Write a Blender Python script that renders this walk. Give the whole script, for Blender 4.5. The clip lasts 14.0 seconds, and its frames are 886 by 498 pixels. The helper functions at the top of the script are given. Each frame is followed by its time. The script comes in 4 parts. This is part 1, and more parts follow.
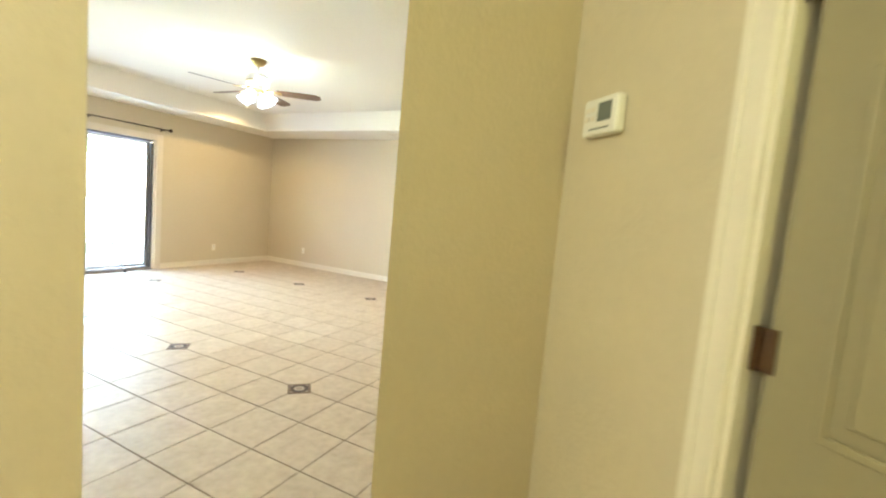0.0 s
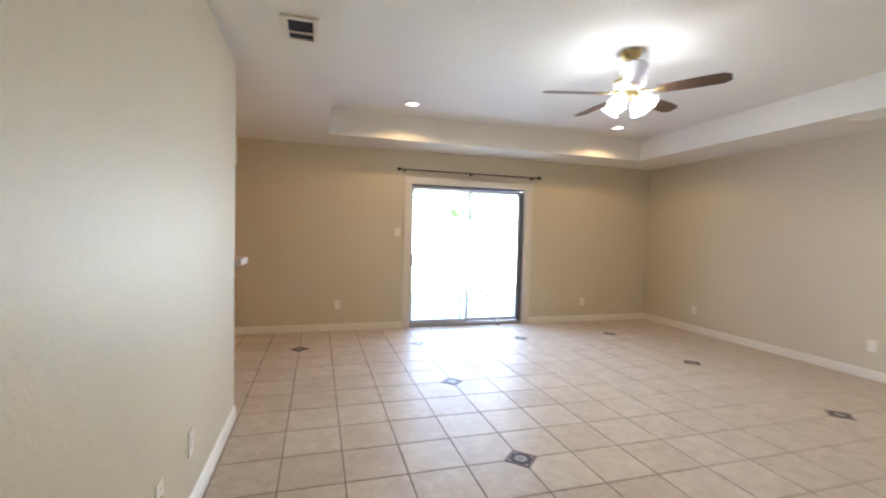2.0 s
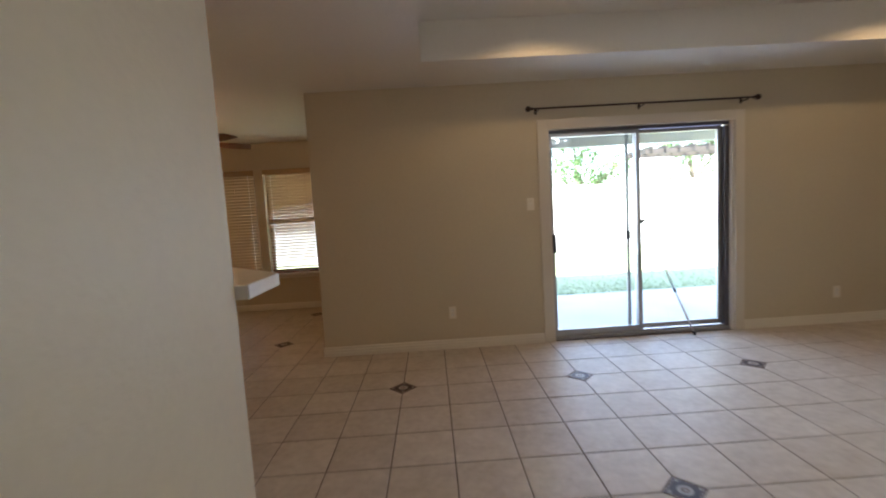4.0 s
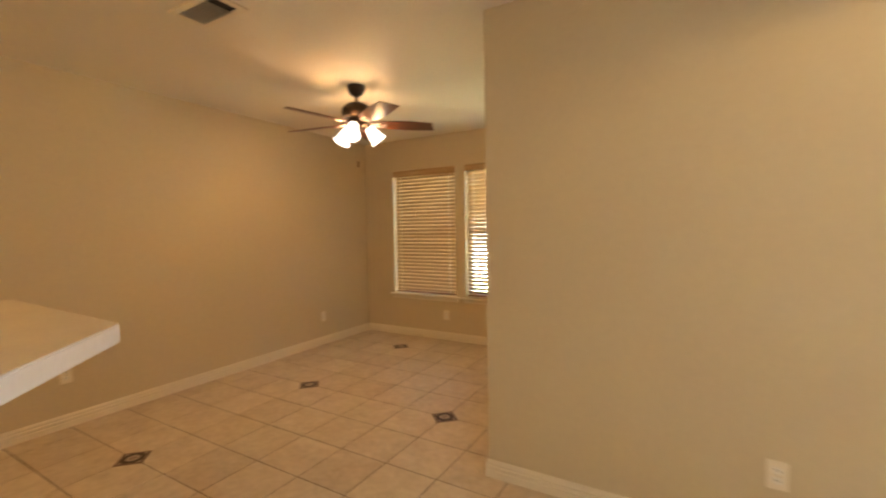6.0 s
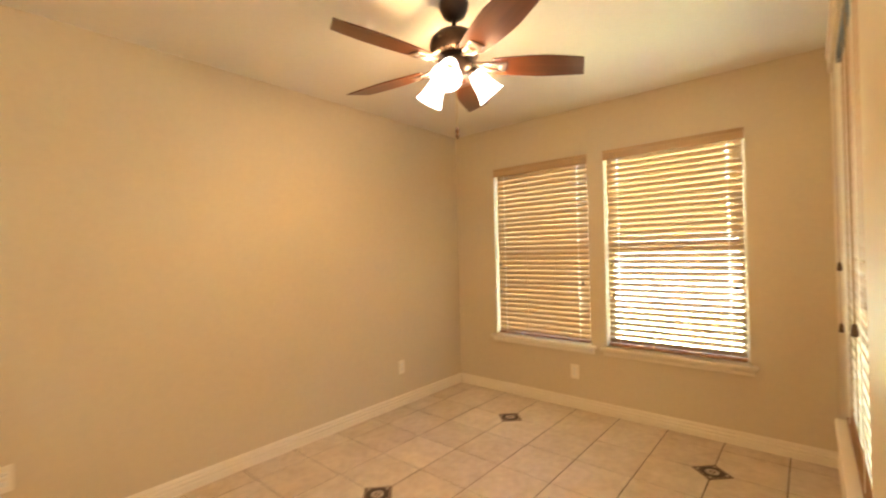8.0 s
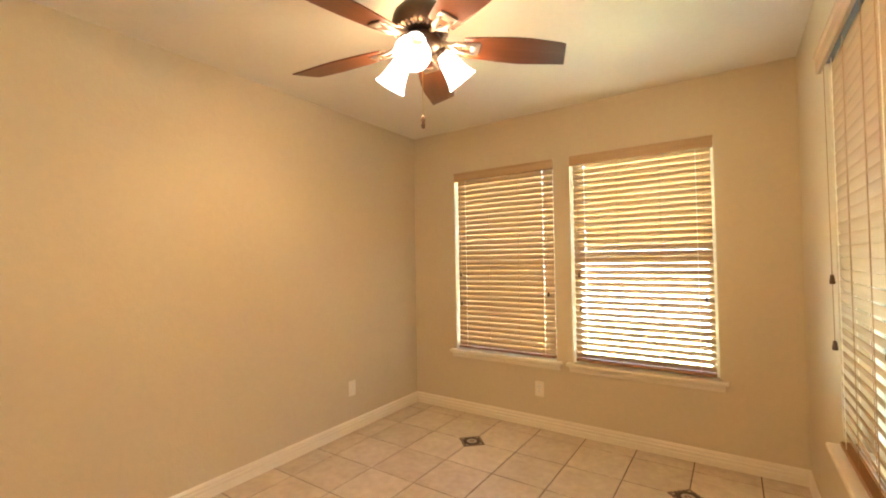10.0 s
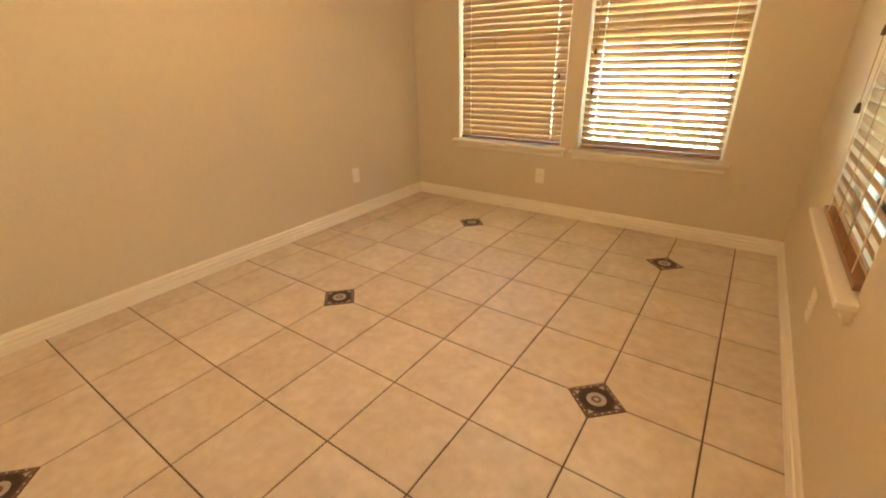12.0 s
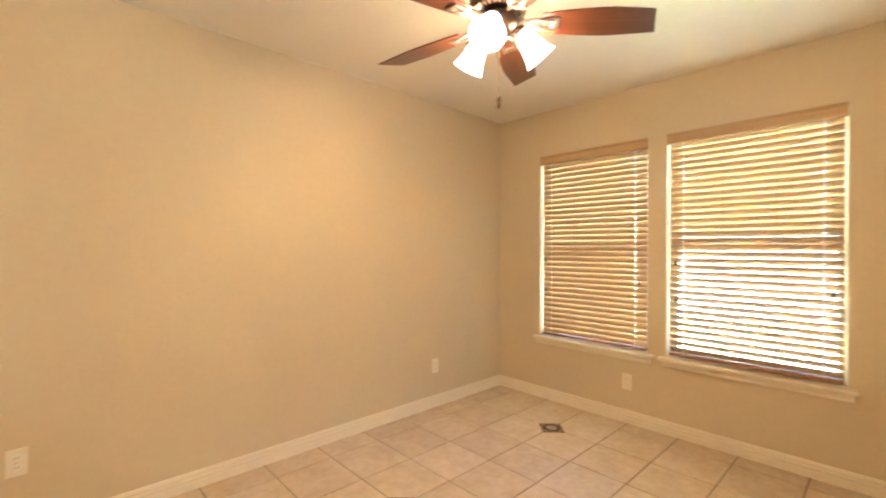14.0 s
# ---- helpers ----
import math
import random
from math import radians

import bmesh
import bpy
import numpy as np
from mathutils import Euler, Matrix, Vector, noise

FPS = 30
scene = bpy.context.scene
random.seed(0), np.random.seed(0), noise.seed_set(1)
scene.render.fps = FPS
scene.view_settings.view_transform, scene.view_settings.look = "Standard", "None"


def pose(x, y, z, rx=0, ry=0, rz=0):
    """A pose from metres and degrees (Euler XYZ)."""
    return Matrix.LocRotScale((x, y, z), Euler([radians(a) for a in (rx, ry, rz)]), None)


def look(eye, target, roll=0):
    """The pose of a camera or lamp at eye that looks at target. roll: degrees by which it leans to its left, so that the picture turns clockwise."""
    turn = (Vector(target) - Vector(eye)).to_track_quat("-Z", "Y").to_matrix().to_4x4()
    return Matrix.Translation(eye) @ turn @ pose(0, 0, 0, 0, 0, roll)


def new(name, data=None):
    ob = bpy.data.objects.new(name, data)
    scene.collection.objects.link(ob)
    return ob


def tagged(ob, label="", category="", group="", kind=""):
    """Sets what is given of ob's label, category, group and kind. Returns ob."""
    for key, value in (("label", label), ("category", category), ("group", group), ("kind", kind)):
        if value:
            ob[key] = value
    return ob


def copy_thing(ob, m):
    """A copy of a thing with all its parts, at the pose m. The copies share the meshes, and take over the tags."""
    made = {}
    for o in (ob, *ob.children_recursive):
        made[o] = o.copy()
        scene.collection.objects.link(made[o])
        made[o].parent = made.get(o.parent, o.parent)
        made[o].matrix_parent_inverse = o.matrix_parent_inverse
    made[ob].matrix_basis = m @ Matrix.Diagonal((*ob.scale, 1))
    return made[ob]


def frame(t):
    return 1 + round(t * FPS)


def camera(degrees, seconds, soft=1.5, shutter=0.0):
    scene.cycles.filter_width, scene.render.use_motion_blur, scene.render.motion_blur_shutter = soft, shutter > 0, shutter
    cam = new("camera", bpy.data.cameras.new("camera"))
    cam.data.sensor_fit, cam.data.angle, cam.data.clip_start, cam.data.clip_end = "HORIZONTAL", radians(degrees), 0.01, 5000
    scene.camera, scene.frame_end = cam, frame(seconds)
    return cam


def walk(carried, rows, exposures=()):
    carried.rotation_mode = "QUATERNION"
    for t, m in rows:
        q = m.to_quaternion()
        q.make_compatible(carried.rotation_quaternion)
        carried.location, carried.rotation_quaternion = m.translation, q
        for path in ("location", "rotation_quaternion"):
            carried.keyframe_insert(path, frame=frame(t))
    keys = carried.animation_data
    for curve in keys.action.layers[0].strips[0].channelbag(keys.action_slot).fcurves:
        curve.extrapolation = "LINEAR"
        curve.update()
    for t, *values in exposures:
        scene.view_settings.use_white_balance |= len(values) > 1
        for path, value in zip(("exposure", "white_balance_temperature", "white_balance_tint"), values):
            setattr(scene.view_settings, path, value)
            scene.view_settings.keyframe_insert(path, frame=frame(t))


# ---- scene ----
cam = camera(92.2, 14.0, soft=2.0, shutter=0.4)
PATH = [
    (0, (-2.252, -7.017, 1.329), (-0.461, -6.147, 1.15), 5.1),
    (0.2, (-2.107, -6.928, 1.291), (-0.353, -5.987, 1.103), 3.4),
    (0.3, (-2.041, -6.888, 1.28), (-0.327, -5.876, 1.082), 3.1),
    (0.5, (-1.892, -6.771, 1.265), (-0.391, -5.463, 1.074), -0.0),
    (0.7, (-1.753, -6.687, 1.279), (-0.401, -5.234, 1.037), 1.5),
    (1, (-1.617, -6.558, 1.303), (-0.525, -4.891, 1.135), 2.6),
    (1.5, (-1.401, -6.211, 1.302), (-0.47, -4.447, 1.149), 1.8),
    (2, (-1.232, -5.821, 1.322), (-0.669, -3.903, 1.252), 1.4),
    (2.2, (-1.198, -5.691, 1.33), (-0.755, -3.744, 1.215), 1.0),
    (4.3, (-1.096, -3.655, 1.311), (-1.16, -1.663, 1.138), -3.3),
    (4.5, (-1.07, -3.426, 1.288), (-1.245, -1.437, 1.167), -2.7),
    (5, (-1.087, -2.95, 1.31), (-1.501, -0.997, 1.183), -1.4),
    (5.5, (-1.181, -2.513, 1.314), (-1.724, -0.591, 1.209), -1.6),
    (6, (-1.279, -2.058, 1.333), (-2.282, -0.33, 1.24), -0.9),
    (6.5, (-1.518, -1.753, 1.308), (-2.909, -0.32, 1.188), -1.1),
    (7, (-1.821, -1.504, 1.33), (-3.271, -0.131, 1.208), -3.0),
    (7.5, (-2.128, -1.201, 1.316), (-3.604, 0.149, 1.33), -2.4),
    (8, (-2.321, -1.004, 1.314), (-3.625, 0.513, 1.326), -1.4),
    (8.2, (-2.391, -0.958, 1.293), (-3.581, 0.648, 1.368), -1.8),
    (10.3, (-2.539, -0.801, 1.312), (-3.653, 0.859, 1.351), -0.7),
    (10.5, (-2.533, -0.794, 1.293), (-3.656, 0.861, 1.235), -0.6),
    (11, (-2.534, -0.79, 1.228), (-3.656, 0.815, 0.823), -0.8),
    (11.5, (-2.533, -0.793, 1.159), (-3.616, 0.716, 0.419), -1.3),
    (12, (-2.531, -0.789, 1.146), (-3.589, 0.704, 0.338), -1.2),
    (12.5, (-2.529, -0.786, 1.166), (-3.604, 0.738, 0.443), -2.0),
    (13, (-2.519, -0.785, 1.249), (-3.628, 0.855, 0.966), -1.0),
    (13.5, (-2.502, -0.799, 1.284), (-3.706, 0.798, 1.277), -0.9),
    (14, (-2.461, -0.79, 1.277), (-3.914, 0.585, 1.275), 0.2),
]
EXPOSURES = [(0, 6.2, 6450, 4), (0.5, 6.22, 6450, 8), (1.0, 5.95, 6150, 14), (1.5, 5.6, 6000, 15), (2.2, 5.12, 6000, 18), (4.3, 4.05, 6350, 20),
             (5.0, 4.12, 6950, 21), (5.5, 4.45, 7500, 19), (6.0, 5.6, 7600, 15), (6.5, 6.05, 7200, 12), (7.0, 6.33, 6850, 10), (7.5, 6.48, 6800, 10), (8.2, 6.43, 6750, 11),
             (10.3, 6.45, 6600, 11), (11.0, 6.4, 6800, 11), (11.5, 6.35, 6850, 12), (12.0, 6.36, 6850, 12), (12.6, 6.58, 6480, 10), (13.4, 6.66, 6150, 11), (14.0, 6.68, 5950, 10)]
walk(cam, [(t, look(e, g, r)) for t, e, g, r in PATH], EXPOSURES)

# ---------------------------------------------------------------- light
world = bpy.data.worlds.new("sky")
scene.world = world
world.use_nodes = True
wn = world.node_tree.nodes
sky = wn.new("ShaderNodeTexSky")
sky.sky_type = "NISHITA"
sky.sun_disc = False
sky.sun_elevation, sky.sun_rotation = radians(58), radians(200)
wn["Background"].inputs["Strength"].default_value = 0.15
world.node_tree.links.new(sky.outputs[0], wn["Background"].inputs["Color"])


def lamp(name, kind, place, energy, color, size=0.05, target=None, spot=None):
    data = bpy.data.lights.new(name, kind)
    data.energy, data.color = energy, color
    ob = new(name, data)
    if kind == "SUN":
        data.angle = radians(0.5)
    elif kind == "AREA":
        data.shape, data.size, data.size_y = "RECTANGLE", size[0], size[1]
    else:
        data.shadow_soft_size = size
    if spot:
        data.spot_size, data.spot_blend = radians(spot), 0.35
    ob.matrix_world = look(place, target) if target else Matrix.Translation(place)
    return ob


SUN_AZ, SUN_EL = radians(200), radians(58)
sun_dir = Vector((math.sin(SUN_AZ) * math.cos(SUN_EL), math.cos(SUN_AZ) * math.cos(SUN_EL), math.sin(SUN_EL)))
lamp("sun", "SUN", sun_dir * 30, 5.0, (1.0, 0.95, 0.87), target=(0, 0, 0))
WARM = (1.0, 0.565, 0.23)
NEUTRAL = (0.92, 0.95, 0.97)
SOFTWARM = (1.0, 0.68, 0.32)
# daylight entering through the glazed door
door_sky = lamp("door_daylight", "AREA", (0.87, 0.22, 1.05), 1.6, (0.56, 0.655, 1.0), (1.65, 1.9), target=(0.87, -3, 0.6))
door_sky.data.spread = radians(150)
lamp("window_daylight", "AREA", (-3.083, 2.56, 1.3), 0.06, (0.74, 0.80, 1.0), (0.8, 1.4), target=(-3.083, 0, 1.3))
# the hall's own ceiling bulb
HALL_BULB = (-2.35, -8.05, 2.30)


# ---------------------------------------------------------------- materials
def material(name, base, rough=0.5, metal=0.0, vary=0.06, scale=3.0, fine=60.0, bump=0.0, bump_scale=150.0,
             random=0.0, emit=None, spec=0.5, tint=None):
    m = bpy.data.materials.new(name)
    m.use_nodes = True
    n, l = m.node_tree.nodes, m.node_tree.links
    b = n["Principled BSDF"]
    b.inputs["Roughness"].default_value = rough
    b.inputs["Metallic"].default_value = metal
    b.inputs["Specular IOR Level"].default_value = spec
    geo = n.new("ShaderNodeNewGeometry")
    big, small = n.new("ShaderNodeTexNoise"), n.new("ShaderNodeTexNoise")
    for node, s in ((big, scale), (small, fine)):
        node.inputs["Scale"].default_value = s
        node.inputs["Detail"].default_value = 4
        l.new(geo.outputs["Position"], node.inputs["Vector"])
    add = n.new("ShaderNodeMath")
    l.new(big.outputs["Fac"], add.inputs[0])
    l.new(small.outputs["Fac"], add.inputs[1])
    last = add.outputs[0]
    if random:
        info = n.new("ShaderNodeObjectInfo")
        mul = n.new("ShaderNodeMath")
        mul.operation = "MULTIPLY_ADD"
        l.new(info.outputs["Random"], mul.inputs[0])
        mul.inputs[1].default_value = random
        l.new(last, mul.inputs[2])
        last = mul.outputs[0]
    ramp = n.new("ShaderNodeMapRange")
    ramp.inputs["From Min"].default_value, ramp.inputs["From Max"].default_value = 0.6, 1.4 + random
    l.new(last, ramp.inputs["Value"])
    mix = n.new("ShaderNodeMix")
    mix.data_type = "RGBA"
    other = tint or base
    mix.inputs["A"].default_value = (*[c * (1 - vary) for c in other], 1)
    mix.inputs["B"].default_value = (*[min(1, c * (1 + vary)) for c in base], 1)
    l.new(ramp.outputs[0], mix.inputs["Factor"])
    l.new(mix.outputs["Result"], b.inputs["Base Color"])
    if bump:
        tex, bp = n.new("ShaderNodeTexNoise"), n.new("ShaderNodeBump")
        tex.inputs["Scale"].default_value, tex.inputs["Detail"].default_value = bump_scale, 2
        l.new(geo.outputs["Position"], tex.inputs["Vector"])
        bp.inputs["Strength"].default_value, bp.inputs["Distance"].default_value = bump, 0.004
        l.new(tex.outputs["Fac"], bp.inputs["Height"])
        l.new(bp.outputs[0], b.inputs["Normal"])
    if emit:
        b.inputs["Emission Color"].default_value = (*emit[0], 1)
        b.inputs["Emission Strength"].default_value = emit[1]
    return m


def wood(name, dark, light, axis=0, rough=0.4):
    m = bpy.data.materials.new(name)
    m.use_nodes = True
    n, l = m.node_tree.nodes, m.node_tree.links
    b = n["Principled BSDF"]
    b.inputs["Roughness"].default_value = rough
    co, mp, nz, mix = (n.new("ShaderNodeTexCoord"), n.new("ShaderNodeMapping"), n.new("ShaderNodeTexNoise"), n.new("ShaderNodeMix"))
    stretch = [45.0, 45.0, 45.0]
    stretch[axis] = 2.5
    mp.inputs["Scale"].default_value = stretch
    nz.inputs["Scale"].default_value, nz.inputs["Detail"].default_value = 1.0, 6
    info = n.new("ShaderNodeObjectInfo")
    l.new(co.outputs["Object"], mp.inputs["Vector"])
    l.new(info.outputs["Random"], mp.inputs["Location"])
    l.new(mp.outputs[0], nz.inputs["Vector"])
    mix.data_type = "RGBA"
    mix.inputs["A"].default_value, mix.inputs["B"].default_value = (*dark, 1), (*light, 1)
    l.new(nz.outputs["Fac"], mix.inputs["Factor"])
    l.new(mix.outputs["Result"], b.inputs["Base Color"])
    return m


def glass(name):
    m = bpy.data.materials.new(name)
    m.use_nodes = True
    n, l = m.node_tree.nodes, m.node_tree.links
    n.remove(n["Principled BSDF"])
    t, g, mix, fr = (n.new("ShaderNodeBsdfTransparent"), n.new("ShaderNodeBsdfGlossy"), n.new("ShaderNodeMixShader"), n.new("ShaderNodeFresnel"))
    t.inputs["Color"].default_value = (0.9, 0.95, 0.94, 1)
    g.inputs["Roughness"].default_value = 0.02
    fr.inputs["IOR"].default_value = 1.45
    l.new(fr.outputs[0], mix.inputs[0])
    l.new(t.outputs[0], mix.inputs[1])
    l.new(g.outputs[0], mix.inputs[2])
    l.new(mix.outputs[0], n["Material Output"].inputs["Surface"])
    return m


def lit_glass(name, color, strength, clear):
    """Frosted lamp glass: glows, and lets part of the bulb's light through."""
    m = bpy.data.materials.new(name)
    m.use_nodes = True
    n, l = m.node_tree.nodes, m.node_tree.links
    n.remove(n["Principled BSDF"])
    t, e, mix = n.new("ShaderNodeBsdfTransparent"), n.new("ShaderNodeEmission"), n.new("ShaderNodeMixShader")
    e.inputs["Color"].default_value, e.inputs["Strength"].default_value = (*color, 1), strength
    mix.inputs[0].default_value = 1 - clear
    l.new(t.outputs[0], mix.inputs[1])
    l.new(e.outputs[0], mix.inputs[2])
    l.new(mix.outputs[0], n["Material Output"].inputs["Surface"])
    return m


M_WALL = material("beige_wall_paint", (0.61, 0.53, 0.38), 0.5, vary=0.035, scale=1.2, fine=30, bump=0.34, bump_scale=62, spec=0.4)
M_CEIL = material("cream_ceiling_paint", (0.81, 0.77, 0.685), 0.75, vary=0.03, scale=1.0, fine=40, bump=0.3, bump_scale=70, spec=0.25)
M_TRIM = material("cream_gloss_trim", (0.78, 0.72, 0.60), 0.35, vary=0.03, scale=4, fine=60)
M_TILE = material("beige_ceramic_tile", (0.62, 0.54, 0.43), 0.47, vary=0.16, scale=7, fine=22, spec=0.22, bump=0.05, bump_scale=35, random=0.3, tint=(0.57, 0.455, 0.325))
M_GROUT = material("brown_grout", (0.115, 0.07, 0.04), 0.9, vary=0.45, scale=1.3, fine=60, bump=0.3, bump_scale=300)
M_ACC_DARK = material("dark_brown_accent", (0.055, 0.034, 0.025), 0.5, vary=0.25, scale=30, fine=160, spec=0.25)
M_ACC_BASE = material("umber_accent", (0.09, 0.055, 0.038), 0.5, vary=0.3, scale=35, fine=180, spec=0.25)
M_ACC_MID = material("rust_brown_accent", (0.17, 0.105, 0.075), 0.5, vary=0.35, scale=40, fine=200, spec=0.25)
M_ACC_PALE = material("pale_stone_accent", (0.42, 0.36, 0.29), 0.5, vary=0.3, scale=50, fine=220, spec=0.25)
M_CASING = material("beige_satin_casing", (0.69, 0.625, 0.52), 0.4, vary=0.03, scale=4, fine=60)
M_PLASTIC = material("ivory_plastic", (0.80, 0.74, 0.62), 0.35, vary=0.02)
M_WHITE = material("white_plastic", (0.82, 0.80, 0.74), 0.3, vary=0.02)
M_DARK = material("black_plastic", (0.02, 0.02, 0.022), 0.4, vary=0.1)
M_LCD = material("grey_display", (0.16, 0.18, 0.16), 0.15, vary=0.05)
M_ALU = material("brushed_aluminium", (0.42, 0.42, 0.42), 0.38, metal=0.85, vary=0.08, scale=8, fine=120)
M_ALU_DARK = material("bronze_aluminium", (0.14, 0.14, 0.15), 0.4, metal=0.6, vary=0.15)
M_BRONZE = material("oil_rubbed_bronze", (0.045, 0.028, 0.02), 0.35, metal=0.7, vary=0.25, scale=15, fine=90)
M_ROD = material("dark_brown_metal", (0.05, 0.03, 0.022), 0.4, metal=0.6, vary=0.2)
M_BRASS = material("antique_brass", (0.50, 0.38, 0.17), 0.3, metal=0.9, vary=0.12, scale=12)
M_IRON = material("polished_nickel_iron", (0.40, 0.33, 0.29), 0.38, metal=0.9, vary=0.1)
M_CHERRY = wood("cherry_blade_wood", (0.055, 0.018, 0.009), (0.16, 0.055, 0.026), 0, 0.28)
M_WALNUT = wood("walnut_blade_wood", (0.055, 0.03, 0.018), (0.16, 0.09, 0.05), 0, 0.4)
M_SLAT = wood("honey_blind_wood", (0.39, 0.26, 0.135), (0.55, 0.39, 0.225), 0, 0.42)
M_RAIL = wood("blind_bottom_wood", (0.22, 0.11, 0.05), (0.36, 0.19, 0.09), 0, 0.45)
# outer ladder cords: daylight through the cord slots is put into this pale colour
M_CORD_GLINT = material("daylight_glint_cord", (0.80, 0.74, 0.62), 0.8, vary=0.1)
M_CORD = material("tan_cord", (0.36, 0.23, 0.12), 0.8, vary=0.1)
M_TASSEL = material("brown_wood_tassel", (0.09, 0.045, 0.02), 0.5, vary=0.2)
M_COUNTER = material("tan_laminate", (0.64, 0.55, 0.41), 0.35, vary=0.10, scale=9, fine=130)
M_EDGE = material("white_laminate_edge", (0.74, 0.72, 0.68), 0.35, vary=0.04)
M_PAPER = material("cream_paper", (0.78, 0.62, 0.42), 0.8, vary=0.03)
# door tone far below the trim's: the shade on it is put into this colour
M_DOOR = material("shade_darkened_door_tan", (0.30, 0.26, 0.155), 0.38, vary=0.03, scale=4, fine=50, bump=0.04, bump_scale=60)
M_HINGE = material("dark_bronze_hinge", (0.10, 0.055, 0.028), 0.4, metal=0.7, vary=0.2)
M_GLASS = glass("clear_glass")
M_VENT_DARK = material("painted_duct_shade", (0.02, 0.02, 0.02), 0.9, vary=0.2)
M_SHADE_WARM = lit_glass("frosted_warm_shade", (1.0, 0.88, 0.70), 0.12, 0.15)
M_SHADE_FAN = lit_glass("frosted_bell_shade", (1.0, 0.86, 0.72), 0.20, 0.55)
M_SHADE_COOL = lit_glass("frosted_white_shade", (0.86, 0.94, 1.0), 0.24, 0.48)
M_CAN = material("lit_can_lens", (0.9, 0.9, 0.85), 0.5, vary=0.0, emit=((1.0, 0.90, 0.74), 0.15))
M_CONCRETE = material("patio_concrete", (0.58, 0.57, 0.56), 0.85, vary=0.12, scale=1.5, fine=35, bump=0.2, bump_scale=120)
M_GRASS = material("lawn_soil", (0.25, 0.28, 0.15), 0.9, vary=0.25, scale=1.2, fine=25, bump=0.6, bump_scale=60)
M_BLADE = material("lawn_grass", (0.24, 0.30, 0.13), 0.7, vary=0.5, scale=2, fine=20)
M_FENCE = wood("weathered_fence_wood", (0.50, 0.49, 0.47), (0.68, 0.67, 0.66), 2, 0.8)
M_ROOF = material("patio_roof_paint", (0.36, 0.36, 0.37), 0.7, vary=0.06)
M_PERGOLA = wood("dark_pergola_wood", (0.018, 0.013, 0.010), (0.04, 0.03, 0.022), 0, 0.8)
M_LEAF = material("foliage", (0.07, 0.13, 0.035), 0.6, vary=0.5, scale=2.0, fine=12.0)
M_BARK = material("tree_bark", (0.12, 0.085, 0.06), 0.9, vary=0.4, scale=6, fine=50, bump=0.6, bump_scale=40)
M_STEEL = material("satin_steel_bar", (0.75, 0.74, 0.72), 0.4, metal=0.4, vary=0.08)


# ---------------------------------------------------------------- mesh tools
def finish(name, bm, mat, smooth=False):
    me = bpy.data.meshes.new(name)
    bmesh.ops.recalc_face_normals(bm, faces=bm.faces)
    bm.to_mesh(me)
    bm.free()
    for m in (mat if isinstance(mat, (list, tuple)) else [mat]):
        me.materials.append(m)
    if smooth:
        me.shade_smooth()
    return me


def part(name, bm, mat, parent=None, label="", smooth=False):
    ob = new(name, finish(name, bm, mat, smooth))
    if parent:
        ob.parent = parent
    if label:
        ob["label"] = label
    return ob


def thing(name, label, category, m=None, group="", kind=""):
    ob = tagged(new(name), label, category, group, kind)
    if m is not None:
        ob.matrix_world = m
    return ob


def box(bm, x0, x1, y0, y1, z0, z1, bevel=0.0, m=None):
    r = bmesh.ops.create_cube(bm, size=1)
    vs = r["verts"]
    for v in vs:
        v.co = Vector((x0 + (v.co.x + .5) * (x1 - x0), y0 + (v.co.y + .5) * (y1 - y0), z0 + (v.co.z + .5) * (z1 - z0)))
    if bevel:
        es = list({e for v in vs for e in v.link_edges})
        r = bmesh.ops.bevel(bm, geom=es, offset=bevel, segments=2, affect="EDGES", profile=0.5)
        vs = list({v for f in r["faces"] for v in f.verts} | {v for v in vs if v.is_valid})
    if m is not None:
        bmesh.ops.transform(bm, matrix=m, verts=vs)
    return bm


def boxes(*args, bevel=0.0):
    bm = bmesh.new()
    for a in args:
        box(bm, *a, bevel=bevel)
    return bm


def lathe(profile, n=24, m=None, bm=None, wave=0.0, waves=8):
    """Turns (radius, z) pairs about z; wave ruffles the last rings."""
    bm = bm or bmesh.new()
    rings = []
    for i, (r, z) in enumerate(profile):
        k = wave * (i / (len(profile) - 1)) ** 2
        rings.append([bm.verts.new(((r * (1 + k * math.cos(waves * a))) * math.cos(a), (r * (1 + k * math.cos(waves * a))) * math.sin(a), z))
                      for a in (2 * math.pi * j / n for j in range(n))])
    for a, b in zip(rings, rings[1:]):
        for j in range(n):
            bm.faces.new((a[j], a[(j + 1) % n], b[(j + 1) % n], b[j]))
    for ring, flip in ((rings[0], True), (rings[-1], False)):
        if (profile[0][0] if flip else profile[-1][0]) > 1e-4 and not wave and profile[0] != profile[-1]:
            bm.faces.new(ring[::-1] if flip else ring)
    if m is not None:
        bmesh.ops.transform(bm, matrix=m, verts=[v for r in rings for v in r])
    return bm


def tube(points, radius, n=8, bm=None):
    bm = bm or bmesh.new()
    rings = []
    pts = [Vector(p) for p in points]
    for i, p in enumerate(pts):
        d = (pts[min(i + 1, len(pts) - 1)] - pts[max(i - 1, 0)]).normalized()
        q = d.to_track_quat("Z", "Y").to_matrix()
        rings.append([bm.verts.new(p + q @ Vector((radius * math.cos(a), radius * math.sin(a), 0))) for a in (2 * math.pi * j / n for j in range(n))])
    for a, b in zip(rings, rings[1:]):
        for j in range(n):
            bm.faces.new((a[j], a[(j + 1) % n], b[(j + 1) % n], b[j]))
    bm.faces.new(rings[0][::-1])
    bm.faces.new(rings[-1])
    return bm


